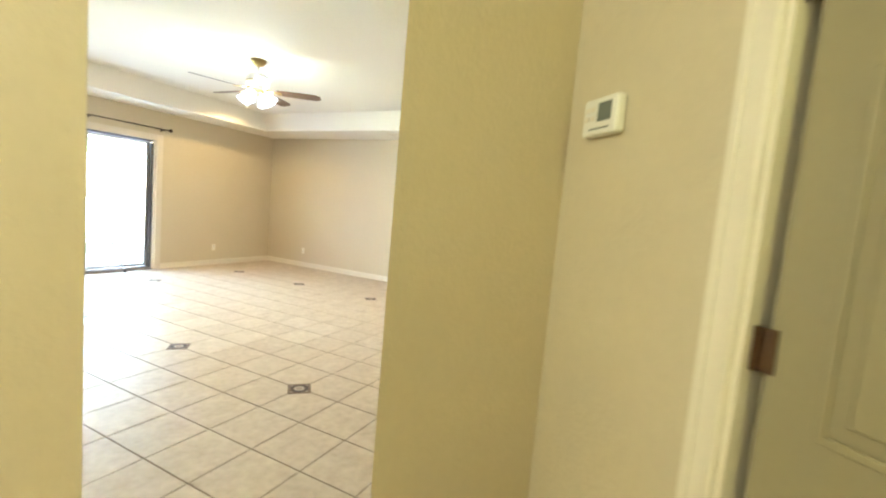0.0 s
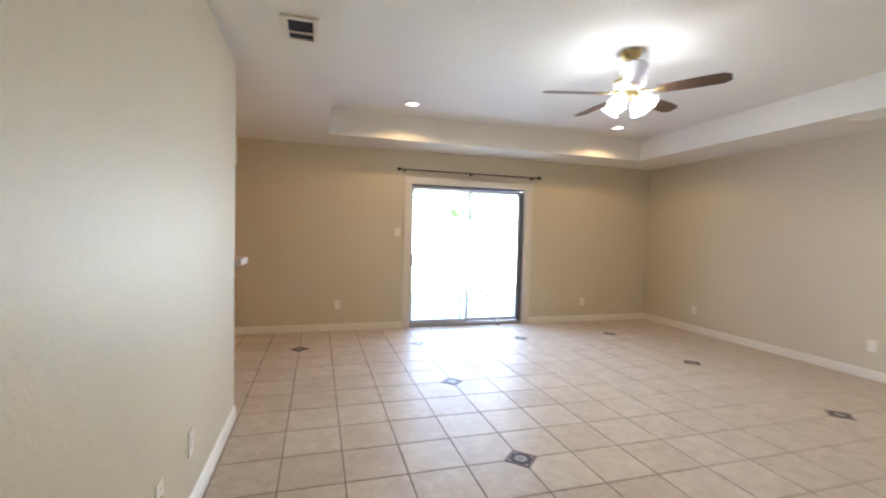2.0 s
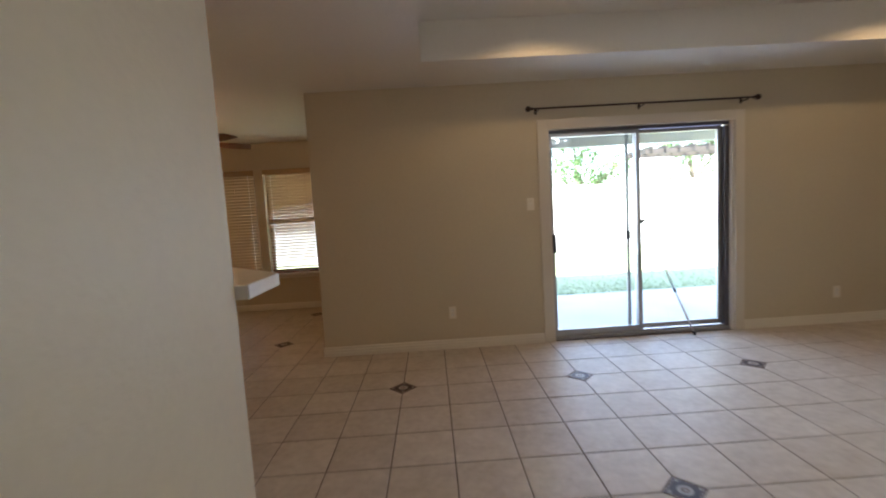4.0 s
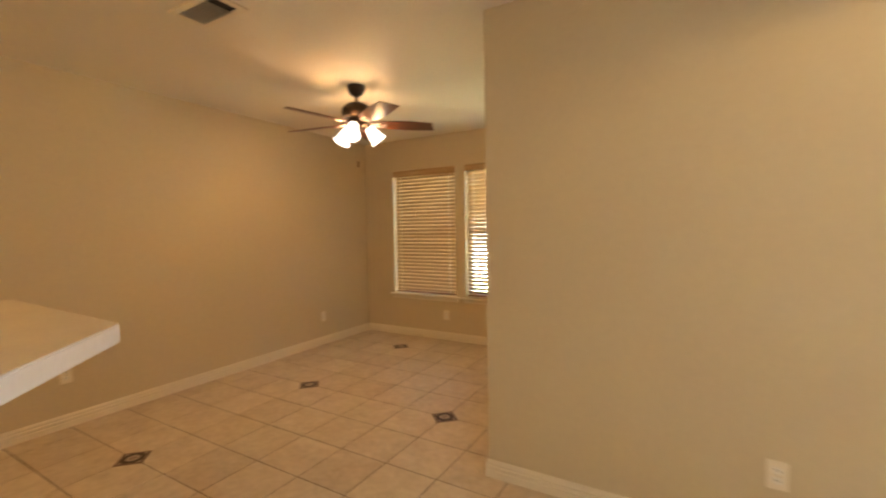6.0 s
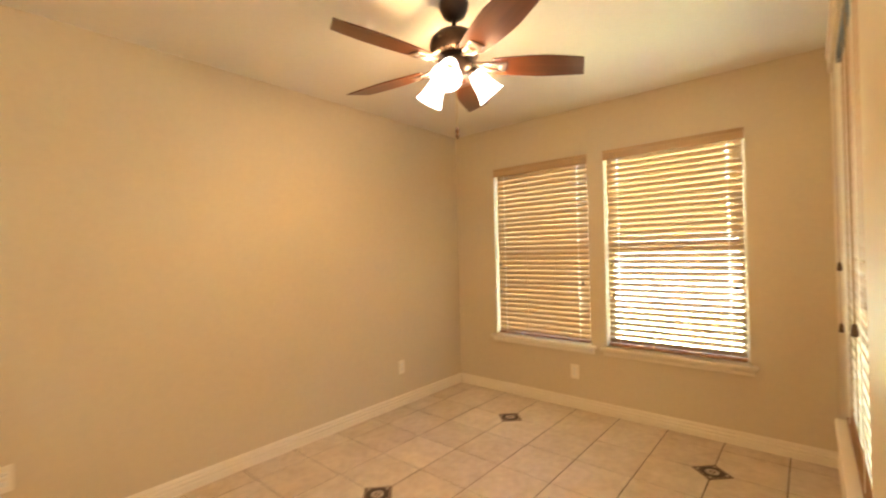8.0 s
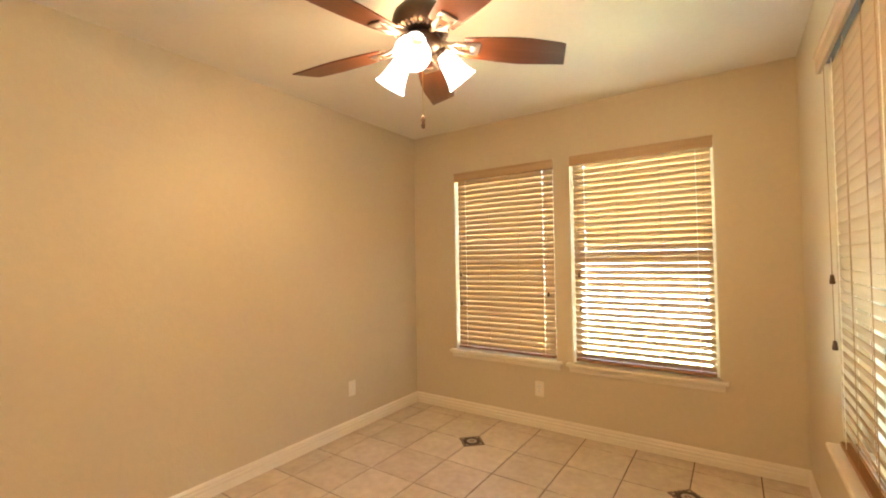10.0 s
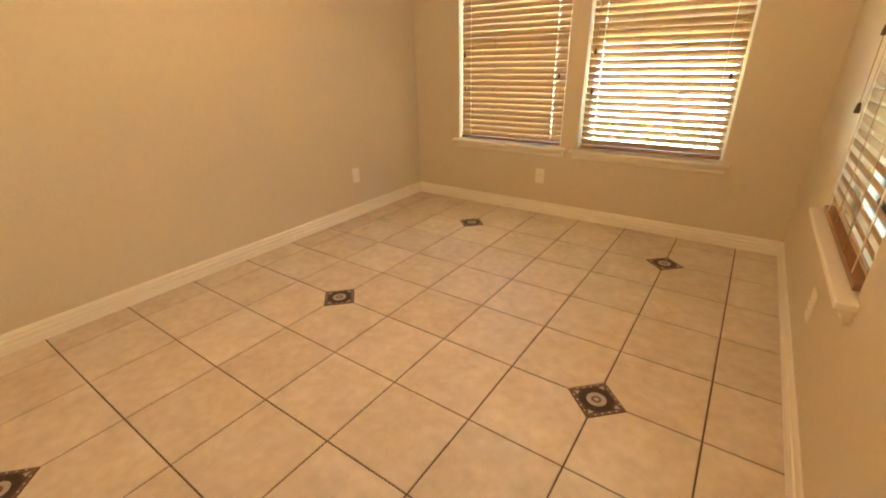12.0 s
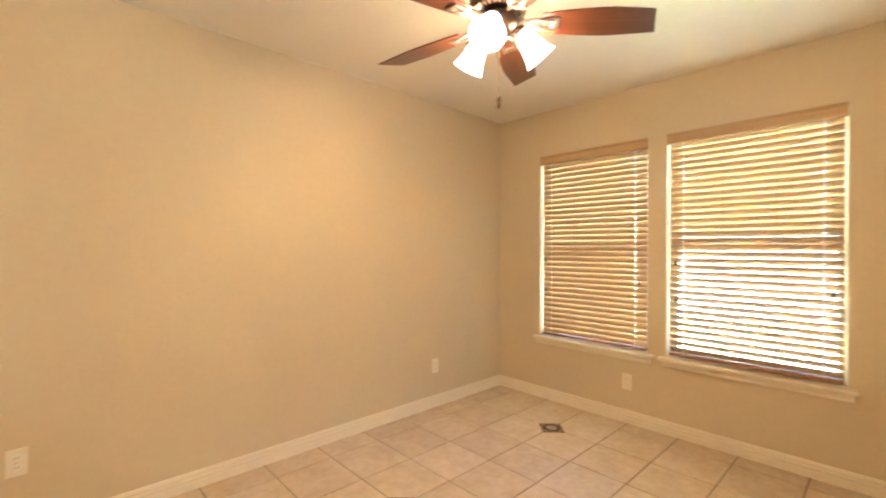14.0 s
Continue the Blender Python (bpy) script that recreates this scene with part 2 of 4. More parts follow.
def prism(points, z0, z1, bm=None, bevel=0.0):
    bm = bm or bmesh.new()
    lo = [bm.verts.new((x, y, z0)) for x, y in points]
    hi = [bm.verts.new((x, y, z1)) for x, y in points]
    n = len(points)
    bm.faces.new(lo[::-1])
    bm.faces.new(hi)
    for i in range(n):
        bm.faces.new((lo[i], lo[(i + 1) % n], hi[(i + 1) % n], hi[i]))
    if bevel:
        bmesh.ops.bevel(bm, geom=bm.edges[:], offset=bevel, segments=2, affect="EDGES")
    return bm


def extrude_profile(profile, length):
    """A moulding: (depth, height) profile in y-z, run along x."""
    bm = bmesh.new()
    a = [bm.verts.new((0, y, z)) for y, z in profile]
    b = [bm.verts.new((length, y, z)) for y, z in profile]
    n = len(profile)
    for i in range(n):
        bm.faces.new((a[i], a[(i + 1) % n], b[(i + 1) % n], b[i]))
    bm.faces.new(a[::-1])
    bm.faces.new(b)
    return bm


# ---------------------------------------------------------------- plan
X_W, X_NE, X_E = -5.01, -2.208, 4.0       # west wall, nook's east wall, living room's east wall
Y_NOOK, Y_S = 2.36, -6.22                 # nook's north wall, living room's south wall
T = 0.14
H, H_TRAY = 2.455, 2.75
X_LW = -1.78                               # living room's west wall
Y_LW0, Y_LW1 = -5.99, -2.60
TRAY = (-1.13, 3.23, -5.45, -0.65)
DOOR_X0, DOOR_X1, DOOR_H = -0.01, 1.768, 2.012
WIN = dict(z0=0.532, z1=2.075)
Z3 = 0.030                                 # the patio window sits this much higher
W1, W2, W3 = (-4.566, -3.664), (-3.540, -2.626), (0.60, 1.42)


def wall(name, bm, label):
    ob = part(name, bm, M_WALL)
    return tagged(ob, label, "wall", kind="structure")


B0 = -0.06
wall("wall_north", boxes((X_NE + T, DOOR_X0, 0, T, B0, H), (DOOR_X1, X_E + T, 0, T, B0, H), (DOOR_X0, DOOR_X1, 0, T, DOOR_H, H)),
     "beige textured wall around the sliding patio door")
wall("wall_nook_east", boxes((X_NE, X_NE + T, 0, W3[0], B0, H), (X_NE, X_NE + T, W3[1], Y_NOOK, B0, H),
                             (X_NE, X_NE + T, W3[0], W3[1], B0, WIN["z0"] + Z3), (X_NE, X_NE + T, W3[0], W3[1], WIN["z1"] + Z3, H)),
     "beige textured wall of the nook with one window")
wall("wall_nook_north", boxes((X_W, W1[0], Y_NOOK, Y_NOOK + T, B0, H), (W1[1], W2[0], Y_NOOK, Y_NOOK + T, B0, H), (W2[1], X_NE + T, Y_NOOK, Y_NOOK + T, B0, H),
                              (W1[0], W1[1], Y_NOOK, Y_NOOK + T, B0, WIN["z0"]), (W2[0], W2[1], Y_NOOK, Y_NOOK + T, B0, WIN["z0"]),
                              (W1[0], W1[1], Y_NOOK, Y_NOOK + T, WIN["z1"], H), (W2[0], W2[1], Y_NOOK, Y_NOOK + T, WIN["z1"], H)),
     "beige textured wall of the nook with two windows")
wall("wall_west", boxes((X_W - T, X_W, -8.5, Y_NOOK + T, B0, H)), "long plain beige textured wall of nook and kitchen")
wall("wall_living_west", boxes((X_LW - 0.12, X_LW, Y_LW0 + 0.12, Y_LW1, B0, H), bevel=0.012), "beige textured partition with rounded corners")
wall("wall_living_east", boxes((X_E, X_E + T, Y_S, 0, B0, H)), "long plain beige textured living room wall")
JAMB = Vector((-1.265, -6.376))             # free end of the wall beside the hall opening
HALL_C = Vector((-0.728, -6.717))          # corner of the two angled hall walls
wall("wall_south", boxes((-0.97, X_E + T, Y_S - 0.12, Y_S, B0, H)), "plain beige wall closing the living room")
wall("wall_hall_right", prism([tuple(JAMB), tuple(HALL_C), (HALL_C.x + 0.10, HALL_C.y - 0.10), (-0.93, Y_S - 0.004), (-1.0, -6.27)], B0, H), "short angled beige wall beside the hall opening")
wall("wall_hall_left", prism([(X_LW - 0.016, Y_LW0 + 0.004), (X_LW - 0.006, Y_LW0 + 0.025), (X_LW + 0.001, Y_LW0 + 0.075), (X_LW + 0.001, Y_LW0 + 0.135), (X_LW - 0.06, Y_LW0 + 0.135), (-3.05, -4.64), (-3.09, -4.76), (-3.05, -4.72)], B0, H), "angled beige wall beside the hall opening")
wall("wall_hall_north", boxes((X_W, -3.05, -4.76, -4.64, B0, H)), "beige wall between hall and kitchen")
wall("wall_hall_south", boxes((X_W, -1.0, -8.5, -8.36, B0, H)), "plain beige wall closing the hall")
# the diagonal hall wall, in its own frame: x along the wall to the south-west, the hall on its -y side
DIAG = Matrix.Translation((HALL_C.x, HALL_C.y, 0)) @ Matrix.Rotation(radians(225), 4, "Z")
HD0, HD1 = 0.677, 1.447
ob = wall("wall_hall_diagonal", boxes((-0.001, HD0, 0, 0.12, B0, H), (HD1, 2.6, 0, 0.12, B0, H), (HD0, HD1, 0, 0.12, 2.05, H)), "beige angled hall wall with a door")
ob.matrix_world = DIAG
# unseen panel, added so that no daylight leaks through the door gap
ob = wall("light_block_behind_door", boxes((HD0 - 0.08, HD1 + 0.08, 0.122, 0.17, B0, H)), "unseen panel added to block daylight behind the hall door")
ob.matrix_world = DIAG
bm = bmesh.new()
x0, x1, y0, y1 = TRAY
box(bm, X_W - T, x0, -8.5, Y_NOOK + T, H, H_TRAY)
box(bm, x1, X_E + T, -8.5, T, H, H_TRAY)
box(bm, x0, x1, y1, T, H, H_TRAY)
box(bm, x0, x1, -8.5, y0, H, H_TRAY)
box(bm, X_W - T, X_E + T, -8.5, Y_NOOK + T, H_TRAY, H_TRAY + 0.12)
tagged(part("ceiling", bm, M_CEIL), "cream textured ceiling with a recessed tray", "ceiling", kind="structure")

# ---------------------------------------------------------------- baseboards
BASE = [(0, 0), (-0.014, 0), (-0.014, 0.036), (-0.0105, 0.039), (-0.0105, 0.044), (-0.014, 0.047), (-0.014, 0.060), (-0.008, 0.064), (-0.008, 0.071), (-0.0115, 0.074), (-0.0095, 0.082), (-0.004, 0.092), (0, 0.092)]


def baseboard(ax, ay, bx, by):
    """Runs from a to b with the room on the right hand of the way."""
    a, b = Vector((ax, ay)), Vector((bx, by))
    ob = part("baseboard", extrude_profile(BASE, (b - a).length), M_TRIM)
    ob.matrix_world = Matrix.Translation((ax, ay, 0.0)) @ Matrix.Rotation(math.atan2(by - ay, bx - ax), 4, "Z")
    return tagged(ob, "cream painted moulded baseboard along the wall", "baseboard", kind="structure")


baseboard(X_NE, 0, DOOR_X0 - 0.09, 0)
baseboard(DOOR_X1 + 0.09, 0, X_E, 0)
baseboard(X_E, 0, X_E, Y_S)
baseboard(X_W, -5.9, X_W, Y_NOOK)
baseboard(X_W, Y_NOOK, X_NE, Y_NOOK)
baseboard(X_NE, Y_NOOK, X_NE, -0.014)
baseboard(X_LW, Y_LW0 + 0.08, X_LW, Y_LW1)
baseboard(X_E, Y_S, -0.97, Y_S)
ob = part("baseboard", extrude_profile(BASE, HD0 - 0.069), M_TRIM)
ob.matrix_world = DIAG
tagged(ob, "cream painted moulded baseboard along the hall wall", "baseboard", kind="structure")

# ---------------------------------------------------------------- patio door
door = thing("door_1", "aluminium sliding glass patio door, closed, in cream casing", "patio door", kind="structure")
part("casing", boxes((DOOR_X0 - 0.09, DOOR_X0 + 0.002, -0.018, 0, 0, DOOR_H + 0.09), (DOOR_X1 - 0.002, DOOR_X1 + 0.09, -0.018, 0, 0, DOOR_H + 0.09),
                     (DOOR_X0 + 0.002, DOOR_X1 - 0.002, -0.018, 0, DOOR_H - 0.002, DOOR_H + 0.09), bevel=0.004), M_CASING, door, "cream painted wooden casing")
part("jamb", boxes((DOOR_X0 + 0.0, DOOR_X0 + 0.022, 0.001, T, 0, DOOR_H), bevel=0.002), M_CASING, door)
part("jamb", boxes((DOOR_X1 - 0.02, DOOR_X1, 0.001, 0.045, 0, DOOR_H), bevel=0.002), M_CASING, door)
part("head_track", boxes((DOOR_X0 + 0.02, DOOR_X1, 0.045, 0.125, DOOR_H - 0.032, DOOR_H), bevel=0.003), M_ALU_DARK, door, "dark aluminium head track")
part("sill_track", boxes((DOOR_X0 + 0.02, DOOR_X1, 0.03, 0.14, 0.0, 0.028), (DOOR_X0 + 0.02, DOOR_X1, 0.06, 0.068, 0.028, 0.045), bevel=0.002), M_ALU, door, "aluminium sill track")
part("side_frame", boxes((DOOR_X1 - 0.06, DOOR_X1 - 0.001, 0.046, 0.13, 0.028, DOOR_H - 0.045), bevel=0.003), M_ALU_DARK, door, "dark aluminium side frame")
MID = 0.875


def panel(x0, x1, y, mats, label):
    zb, zt = 0.045, DOOR_H - 0.032
    p = part("sliding_panel", boxes((x0, x0 + 0.04, y, y + 0.028, zb, zt), (x1 - 0.04, x1, y, y + 0.028, zb, zt), (x0 + 0.04, x1 - 0.04, y, y + 0.028, zb, zb + 0.05),
                                    (x0 + 0.04, x1 - 0.04, y, y + 0.028, zt - 0.035, zt), bevel=0.003), mats, door, label)
    g = part("pane", boxes((x0 + 0.036, x1 - 0.036, y + 0.011, y + 0.016, zb + 0.045, zt - 0.03)), M_GLASS, p)
    g.visible_shadow = False
    return p


left_panel = panel(DOOR_X0 + 0.022, MID + 0.02, 0.055, M_ALU, "sliding leaf with grey aluminium frame")
right_panel = panel(MID - 0.02, DOOR_X1 - 0.06, 0.092, M_ALU, "fixed leaf with grey aluminium frame")
part("screen_stile", boxes((MID - 0.095, MID - 0.06, 0.128, 0.140, 0.03, DOOR_H - 0.05), bevel=0.002), M_ALU, door, "thin grey screen door stile")
part("door_handle", boxes((DOOR_X0 + 0.024, DOOR_X0 + 0.070, 0.028, 0.056, 0.855, 1.035), (DOOR_X0 + 0.030, DOOR_X0 + 0.052, -0.012, 0.030, 0.875, 0.90), (DOOR_X0 + 0.030, DOOR_X0 + 0.052, -0.012, 0.030, 0.99, 1.015), (DOOR_X0 + 0.028, DOOR_X0 + 0.056, -0.026, -0.010, 0.87, 1.02), bevel=0.005), M_DARK, left_panel, "black plastic pull handle")
part("latch", boxes((MID - 0.10, MID - 0.055, 0.118, 0.142, 0.94, 1.02), bevel=0.004), M_DARK, door, "small black screen latch")
part("lock", boxes((MID + 0.005, MID + 0.035, 0.035, 0.056, 1.09, 1.125), (MID + 0.015, MID + 0.05, 0.03, 0.04, 1.105, 1.13), bevel=0.003), M_DARK, door, "small dark lock knob")
part("bumper", boxes((DOOR_X0 + 0.022, DOOR_X0 + 0.05, 0.03, 0.055, 1.80, 1.90), bevel=0.004), M_ALU, door)

rod = thing("curtain_rod", "dark brown metal curtain rod with round finials, above the patio door", "curtain rod", Matrix.Translation((0.86, -0.10, 2.185)))
part("pole", tube([(-1.02, 0, 0), (1.02, 0, 0)], 0.0085, 10), M_ROD, rod, smooth=True)
for s in (-1, 1):
    part("finial", lathe([(0.0, 0), (0.014, 0.004), (0.014, 0.012), (0.010, 0.018), (0.022, 0.03), (0.027, 0.045), (0.022, 0.06), (0.008, 0.07), (0.0, 0.071)], 16,
                         Matrix.Translation((1.01 * s, 0, 0)) @ Matrix.Rotation(radians(90 * s), 4, "Y")), M_ROD, rod, smooth=True)
for x in (-0.965, 0.0, 0.965):
    part("bracket", tube([(x, 0.10, -0.01), (x, 0.03, -0.014), (x, 0.0, -0.014)], 0.006, 8, boxes((x - 0.012, x + 0.012, 0.094, 0.10, -0.030, 0.022), bevel=0.002)), M_ROD, rod)

bar = thing("security_bar", "thin satin steel security bar leaning beside the patio door", "security bar", look((1.314, -0.10, 0.012), (1.085, 0.046, 0.70)) @ pose(0, 0, 0, 180))
part("tube", tube([(0, 0, 0.0), (0, 0, 0.45)], 0.0085, 10), M_STEEL, bar, smooth=True)
part("inner_tube", tube([(0, 0, 0.45), (0, 0, 0.69)], 0.0065, 10), M_STEEL, bar, smooth=True)
part("collar", tube([(0, 0, 0.43), (0, 0, 0.47)], 0.012, 10), M_DARK, bar)
part("foot", tube([(0, 0, -0.006), (0, 0, 0.03)], 0.013, 10), M_DARK, bar)


# ---------------------------------------------------------------- windows and blinds (local: x along the wall, y out of the room, z up)
def window(name, m, width, label):
    w = tagged(new(name), label, "window", kind="structure")
    w.matrix_world = m
    z0, z1 = WIN["z0"], WIN["z1"]
    for a in ((0, 0.045, 0.085, 0.135, z0, z1), (width - 0.045, width, 0.085, 0.135, z0, z1),
              (0.045, width - 0.045, 0.085, 0.135, z1 - 0.045, z1), (0.045, width - 0.045, 0.085, 0.135, z0, z0 + 0.05)):
        part("window_frame", boxes(a, bevel=0.003), M_WHITE, w)
    zm = (z0 + z1) / 2
    part("meeting_rail", boxes((0.045, width - 0.045, 0.09, 0.128, zm - 0.028, zm + 0.028), bevel=0.003), M_WHITE, w)
    for a, b in ((z0 + 0.05, zm - 0.028), (zm + 0.028, z1 - 0.045)):
        g = part("pane", boxes((0.045, width - 0.045, 0.105, 0.110, a, b)), M_GLASS, w)
        g.visible_shadow = False
    part("window_sill", boxes((-0.045, width + 0.045, -0.048, 0.084, z0 - 0.022, z0 + 0.001), bevel=0.006), M_TRIM, w, "cream painted sill")
    ap = extrude_profile([(0, 0), (-0.016, 0.0), (-0.020, 0.012), (-0.020, 0.022), (-0.030, 0.030), (-0.034, 0.044), (0, 0.044)], width + 0.05)
    bmesh.ops.translate(ap, verts=ap.verts, vec=(-0.025, 0, z0 - 0.066))
    part("apron", ap, M_TRIM, w, "moulded cream apron")
    return w


def slat_mesh(length, holes, crown):
    """One curved slat with a routed slot at each cord."""
    bm = bmesh.new()
    n, w, th = 6, 0.050, 0.0034
    xs = [0.0] + [h + d for h in sorted(holes) for d in (-0.0012, 0.0012)] + [length]
    grid = []
    for i in range(n + 1):
        u = i / n * 2 - 1
        z = crown * (1 - u * u)
        grid.append([[bm.verts.new((x, u * w / 2, z + dz)) for dz in (-th / 2, th / 2)] for x in xs])

    def solid(i, k):
        return 0 <= i < n and 0 <= k < len(xs) - 1 and not (k % 2 and i in (2, 3))

    for i in range(n):
        for k in range(len(xs) - 1):
            if not solid(i, k):
                continue
            a, b, c, d = grid[i][k], grid[i][k + 1], grid[i + 1][k + 1], grid[i + 1][k]
            bm.faces.new((a[1], b[1], c[1], d[1]))
            bm.faces.new((a[0], d[0], c[0], b[0]))
            for (p, q), (di, dk) in (((a, b), (-1, 0)), ((b, c), (0, 1)), ((c, d), (1, 0)), ((d, a), (0, -1))):
                if not solid(i + di, k + dk):
                    bm.faces.new((p[0], q[0], q[1], p[1]))
    return finish("slat", bm, M_SLAT)


def blind(m, width, tilt, tilt_low, label, cords, valance_out=0.0, forward=0.0):
    b = thing("window_blind", label, "blind", m @ Matrix.Translation((0, -forward, 0)), group="wooden blinds of the nook")
    z0, z1 = WIN["z0"] + 0.012, WIN["z1"] - 0.004
    g = 0.017
    L = width - 2 * g
    val = extrude_profile([(0.012, 0), (0.0, 0.0), (-0.004, 0.010), (-0.004, 0.055), (-0.010, 0.064), (-0.010, 0.074), (0.012, 0.074)], width + 2 * valance_out - 0.004)
    bmesh.ops.translate(val, verts=val.verts, vec=(0.002 - valance_out, -valance_out * 0.6, z1 - 0.074))
    part("valance", val, M_SLAT, b, "honey wood valance")
    part("headrail", boxes((g, width - g, 0.016, 0.066, z1 - 0.048, z1 - 0.002), bevel=0.002), M_ALU_DARK, b)
    pitch = 0.0425
    top, bottom = z1 - 0.085, z0 + 0.045
    n = int((top - bottom) / pitch)
    me = slat_mesh(L, [cords[0] - g, cords[-1] - g], -0.0060 if tilt > 0 else 0.0065)
    rng = random.Random(int(width * 1000) + len(label))
    for i in range(n + 1):
        o = new("slat", me)
        o.parent = b
        z = top - i * (top - bottom) / n
        slack = min(1.0, max(0.0, (1.16 - z) / 0.12))                # slack ladders let the lower slats lie flatter
        o.matrix_local = Matrix.Translation((g, 0.041, z)) @ Matrix.Rotation(radians(-(tilt + (tilt_low - tilt) * slack) + rng.uniform(-0.6, 0.6)), 4, "X")
    part("bottom_rail", boxes((g, width - g, 0.016, 0.066, z0, z0 + 0.020), bevel=0.003), M_RAIL, b, "dark wood bottom rail")
    for x in cords:
        bm = bmesh.new()
        for y in (0.041 - 0.021, 0.041 + 0.021):
            tube([(x, y, z0 + 0.01), (x, y, top + 0.03)], 0.0016, 5, bm)
        part("ladder_cord", bm, M_CORD_GLINT if x in (cords[0], cords[-1]) else M_CORD, b)
    for x, za in ((0.055, 1.20), (0.060, 0.95), (width - 0.06, 1.05)):
        c = part("pull_cord", tube([(x, 0.004, z1 - 0.06), (x, 0.006, za)], 0.0012, 5), M_CORD, b)
        part("tassel", lathe([(0.004, 0.0), (0.006, -0.004), (0.0095, -0.03), (0.008, -0.036), (0.0, -0.037)], 10, Matrix.Translation((x, 0.006, za + 0.002))), M_TASSEL, c, "brown wooden tassel", smooth=True)
    return b


for i, (w, tilt, low, text) in enumerate(((W1, -69, -69, "closed honey wood slatted blind in the nook window"), (W2, 55, 49, "half tilted honey wood slatted blind in the nook window"))):
    m = Matrix.Translation((w[0], Y_NOOK, 0))
    window(f"window_{i + 1}", m, w[1] - w[0], "white single-hung window with cream sill behind a blind")
    wd = w[1] - w[0]
    blind(m, wd, tilt, low, text, (0.10, wd * 0.36, wd * 0.66, wd - 0.10))
m = Matrix.Translation((X_NE, W3[1], Z3)) @ Matrix.Rotation(radians(-90), 4, "Z")
window("window_3", m, W3[1] - W3[0], "white single-hung window facing the patio behind a blind")
wd = W3[1] - W3[0]
blind(m, wd, 64, 61, "tilted honey wood blind on the window facing the patio", (0.10, wd * 0.36, wd * 0.66, wd - 0.10), 0.012, 0.028)


# ---------------------------------------------------------------- small wall fittings (local: y out of the wall)
def outlet(x, y, z, turn, wide=0.070, high=0.115, kind="outlet"):
    label = {"outlet": "ivory duplex outlet plate on the wall", "switch": "ivory toggle light switch plate on the wall", "blank": "ivory cable plate low on the wall"}[kind]
    t = thing({"outlet": "wall_outlet", "switch": "light_switch", "blank": "cable_plate"}[kind], label, {"outlet": "outlet", "switch": "switch", "blank": "wall plate"}[kind], pose(x, y, z, 0, 0, turn))
    part("plate", boxes((-wide / 2, wide / 2, -0.0065, 0.0, -high / 2, high / 2), bevel=0.0025), M_PLASTIC, t)
    if kind == "outlet":
        for dz in (-0.02, 0.02):
            r = part("receptacle", boxes((-0.016, 0.016, -0.0085, -0.006, dz - 0.0135, dz + 0.0135), bevel=0.001), M_WHITE, t)
            part("slots", boxes((-0.008, -0.0055, -0.0089, -0.0084, dz - 0.004, dz + 0.006), (0.0055, 0.008, -0.0089, -0.0084, dz - 0.004, dz + 0.006)), M_DARK, r)
    elif kind == "switch":
        part("toggle", boxes((-0.005, 0.005, -0.017, -0.006, -0.004, 0.014), bevel=0.0015), M_WHITE, t)
    else:
        part("jack", lathe([(0.006, 0), (0.006, 0.006), (0.003, 0.006), (0.003, 0.010)], 10, Matrix.Translation((0, -0.0065, 0)) @ Matrix.Rotation(radians(90), 4, "X")), M_BRASS, t)
    part("screw", lathe([(0.003, 0), (0.003, 0.0012), (0.0, 0.0014)], 8, Matrix.Translation((0, -0.0065, 0.0 if kind == "outlet" else 0.030)) @ Matrix.Rotation(radians(90), 4, "X")), M_ALU, t)
    return t


outlet(-0.975, 0, 0.35, 0)
outlet(2.785, 0, 0.31, 0)
outlet(-0.185, 0, 1.335, 0, kind="switch")
outlet(X_E, -0.96, 0.31, -90)
outlet(X_E, -3.03, 0.33, -90)
outlet(X_LW, -3.67, 0.345, 90)
outlet(X_LW, -4.07, 0.335, 90, kind="blank")
outlet(X_W, -0.86, 0.365, 90)
outlet(X_W, 1.535, 0.33, 90)
outlet(-3.81, Y_NOOK, 0.30, 0)
outlet(X_NE, 1.05, 0.315, -90)

th = thing("thermostat", "white digital thermostat with grey display on the hall wall", "thermostat", DIAG @ Matrix.Translation((0.198, 0, 1.65)) @ Matrix.Scale(1.22, 4))
part("body", boxes((-0.062, 0.062, -0.030, 0, -0.046, 0.046), bevel=0.008), M_WHITE, th)
part("display", boxes((-0.002, 0.044, -0.0325, -0.029, -0.014, 0.030), bevel=0.001), M_LCD, th, "grey display")
for x in (-0.042, -0.022):
    for z in (0.018, -0.004):
        part("button", boxes((x - 0.007, x + 0.007, -0.033, -0.029, z - 0.006, z + 0.006), bevel=0.002), M_PLASTIC, th)
part("base_strip", boxes((-0.03, 0.04, -0.0315, -0.0295, -0.032, -0.029)), M_LCD, th)

# hall door in the diagonal wall
hd = tagged(new("door_2"), "panelled hall door, tan darkened for shade, closed, with dark hinges", "door", kind="structure")
hd.matrix_world = DIAG
part("casing", boxes((HD0 - 0.068, HD0 + 0.004, -0.016, 0.0, 0, 2.115), (HD1 - 0.004, HD1 + 0.062, -0.016, 0.0, 0, 2.115), (HD0 + 0.004, HD1 - 0.004, -0.016, 0.0, 2.046, 2.115), bevel=0.004), M_TRIM, hd)
part("casing_bead", boxes((HD0 - 0.068, HD0 - 0.046, -0.022, -0.0155, 0, 2.115), (HD0 - 0.012, HD0 - 0.002, -0.020, -0.0155, 0, 2.05), bevel=0.003), M_TRIM, hd)
part("jamb", boxes((HD0, HD0 + 0.018, -0.002, 0.12, 0, 2.04), (HD1 - 0.018, HD1, -0.002, 0.12, 0, 2.04)), M_TRIM, hd)
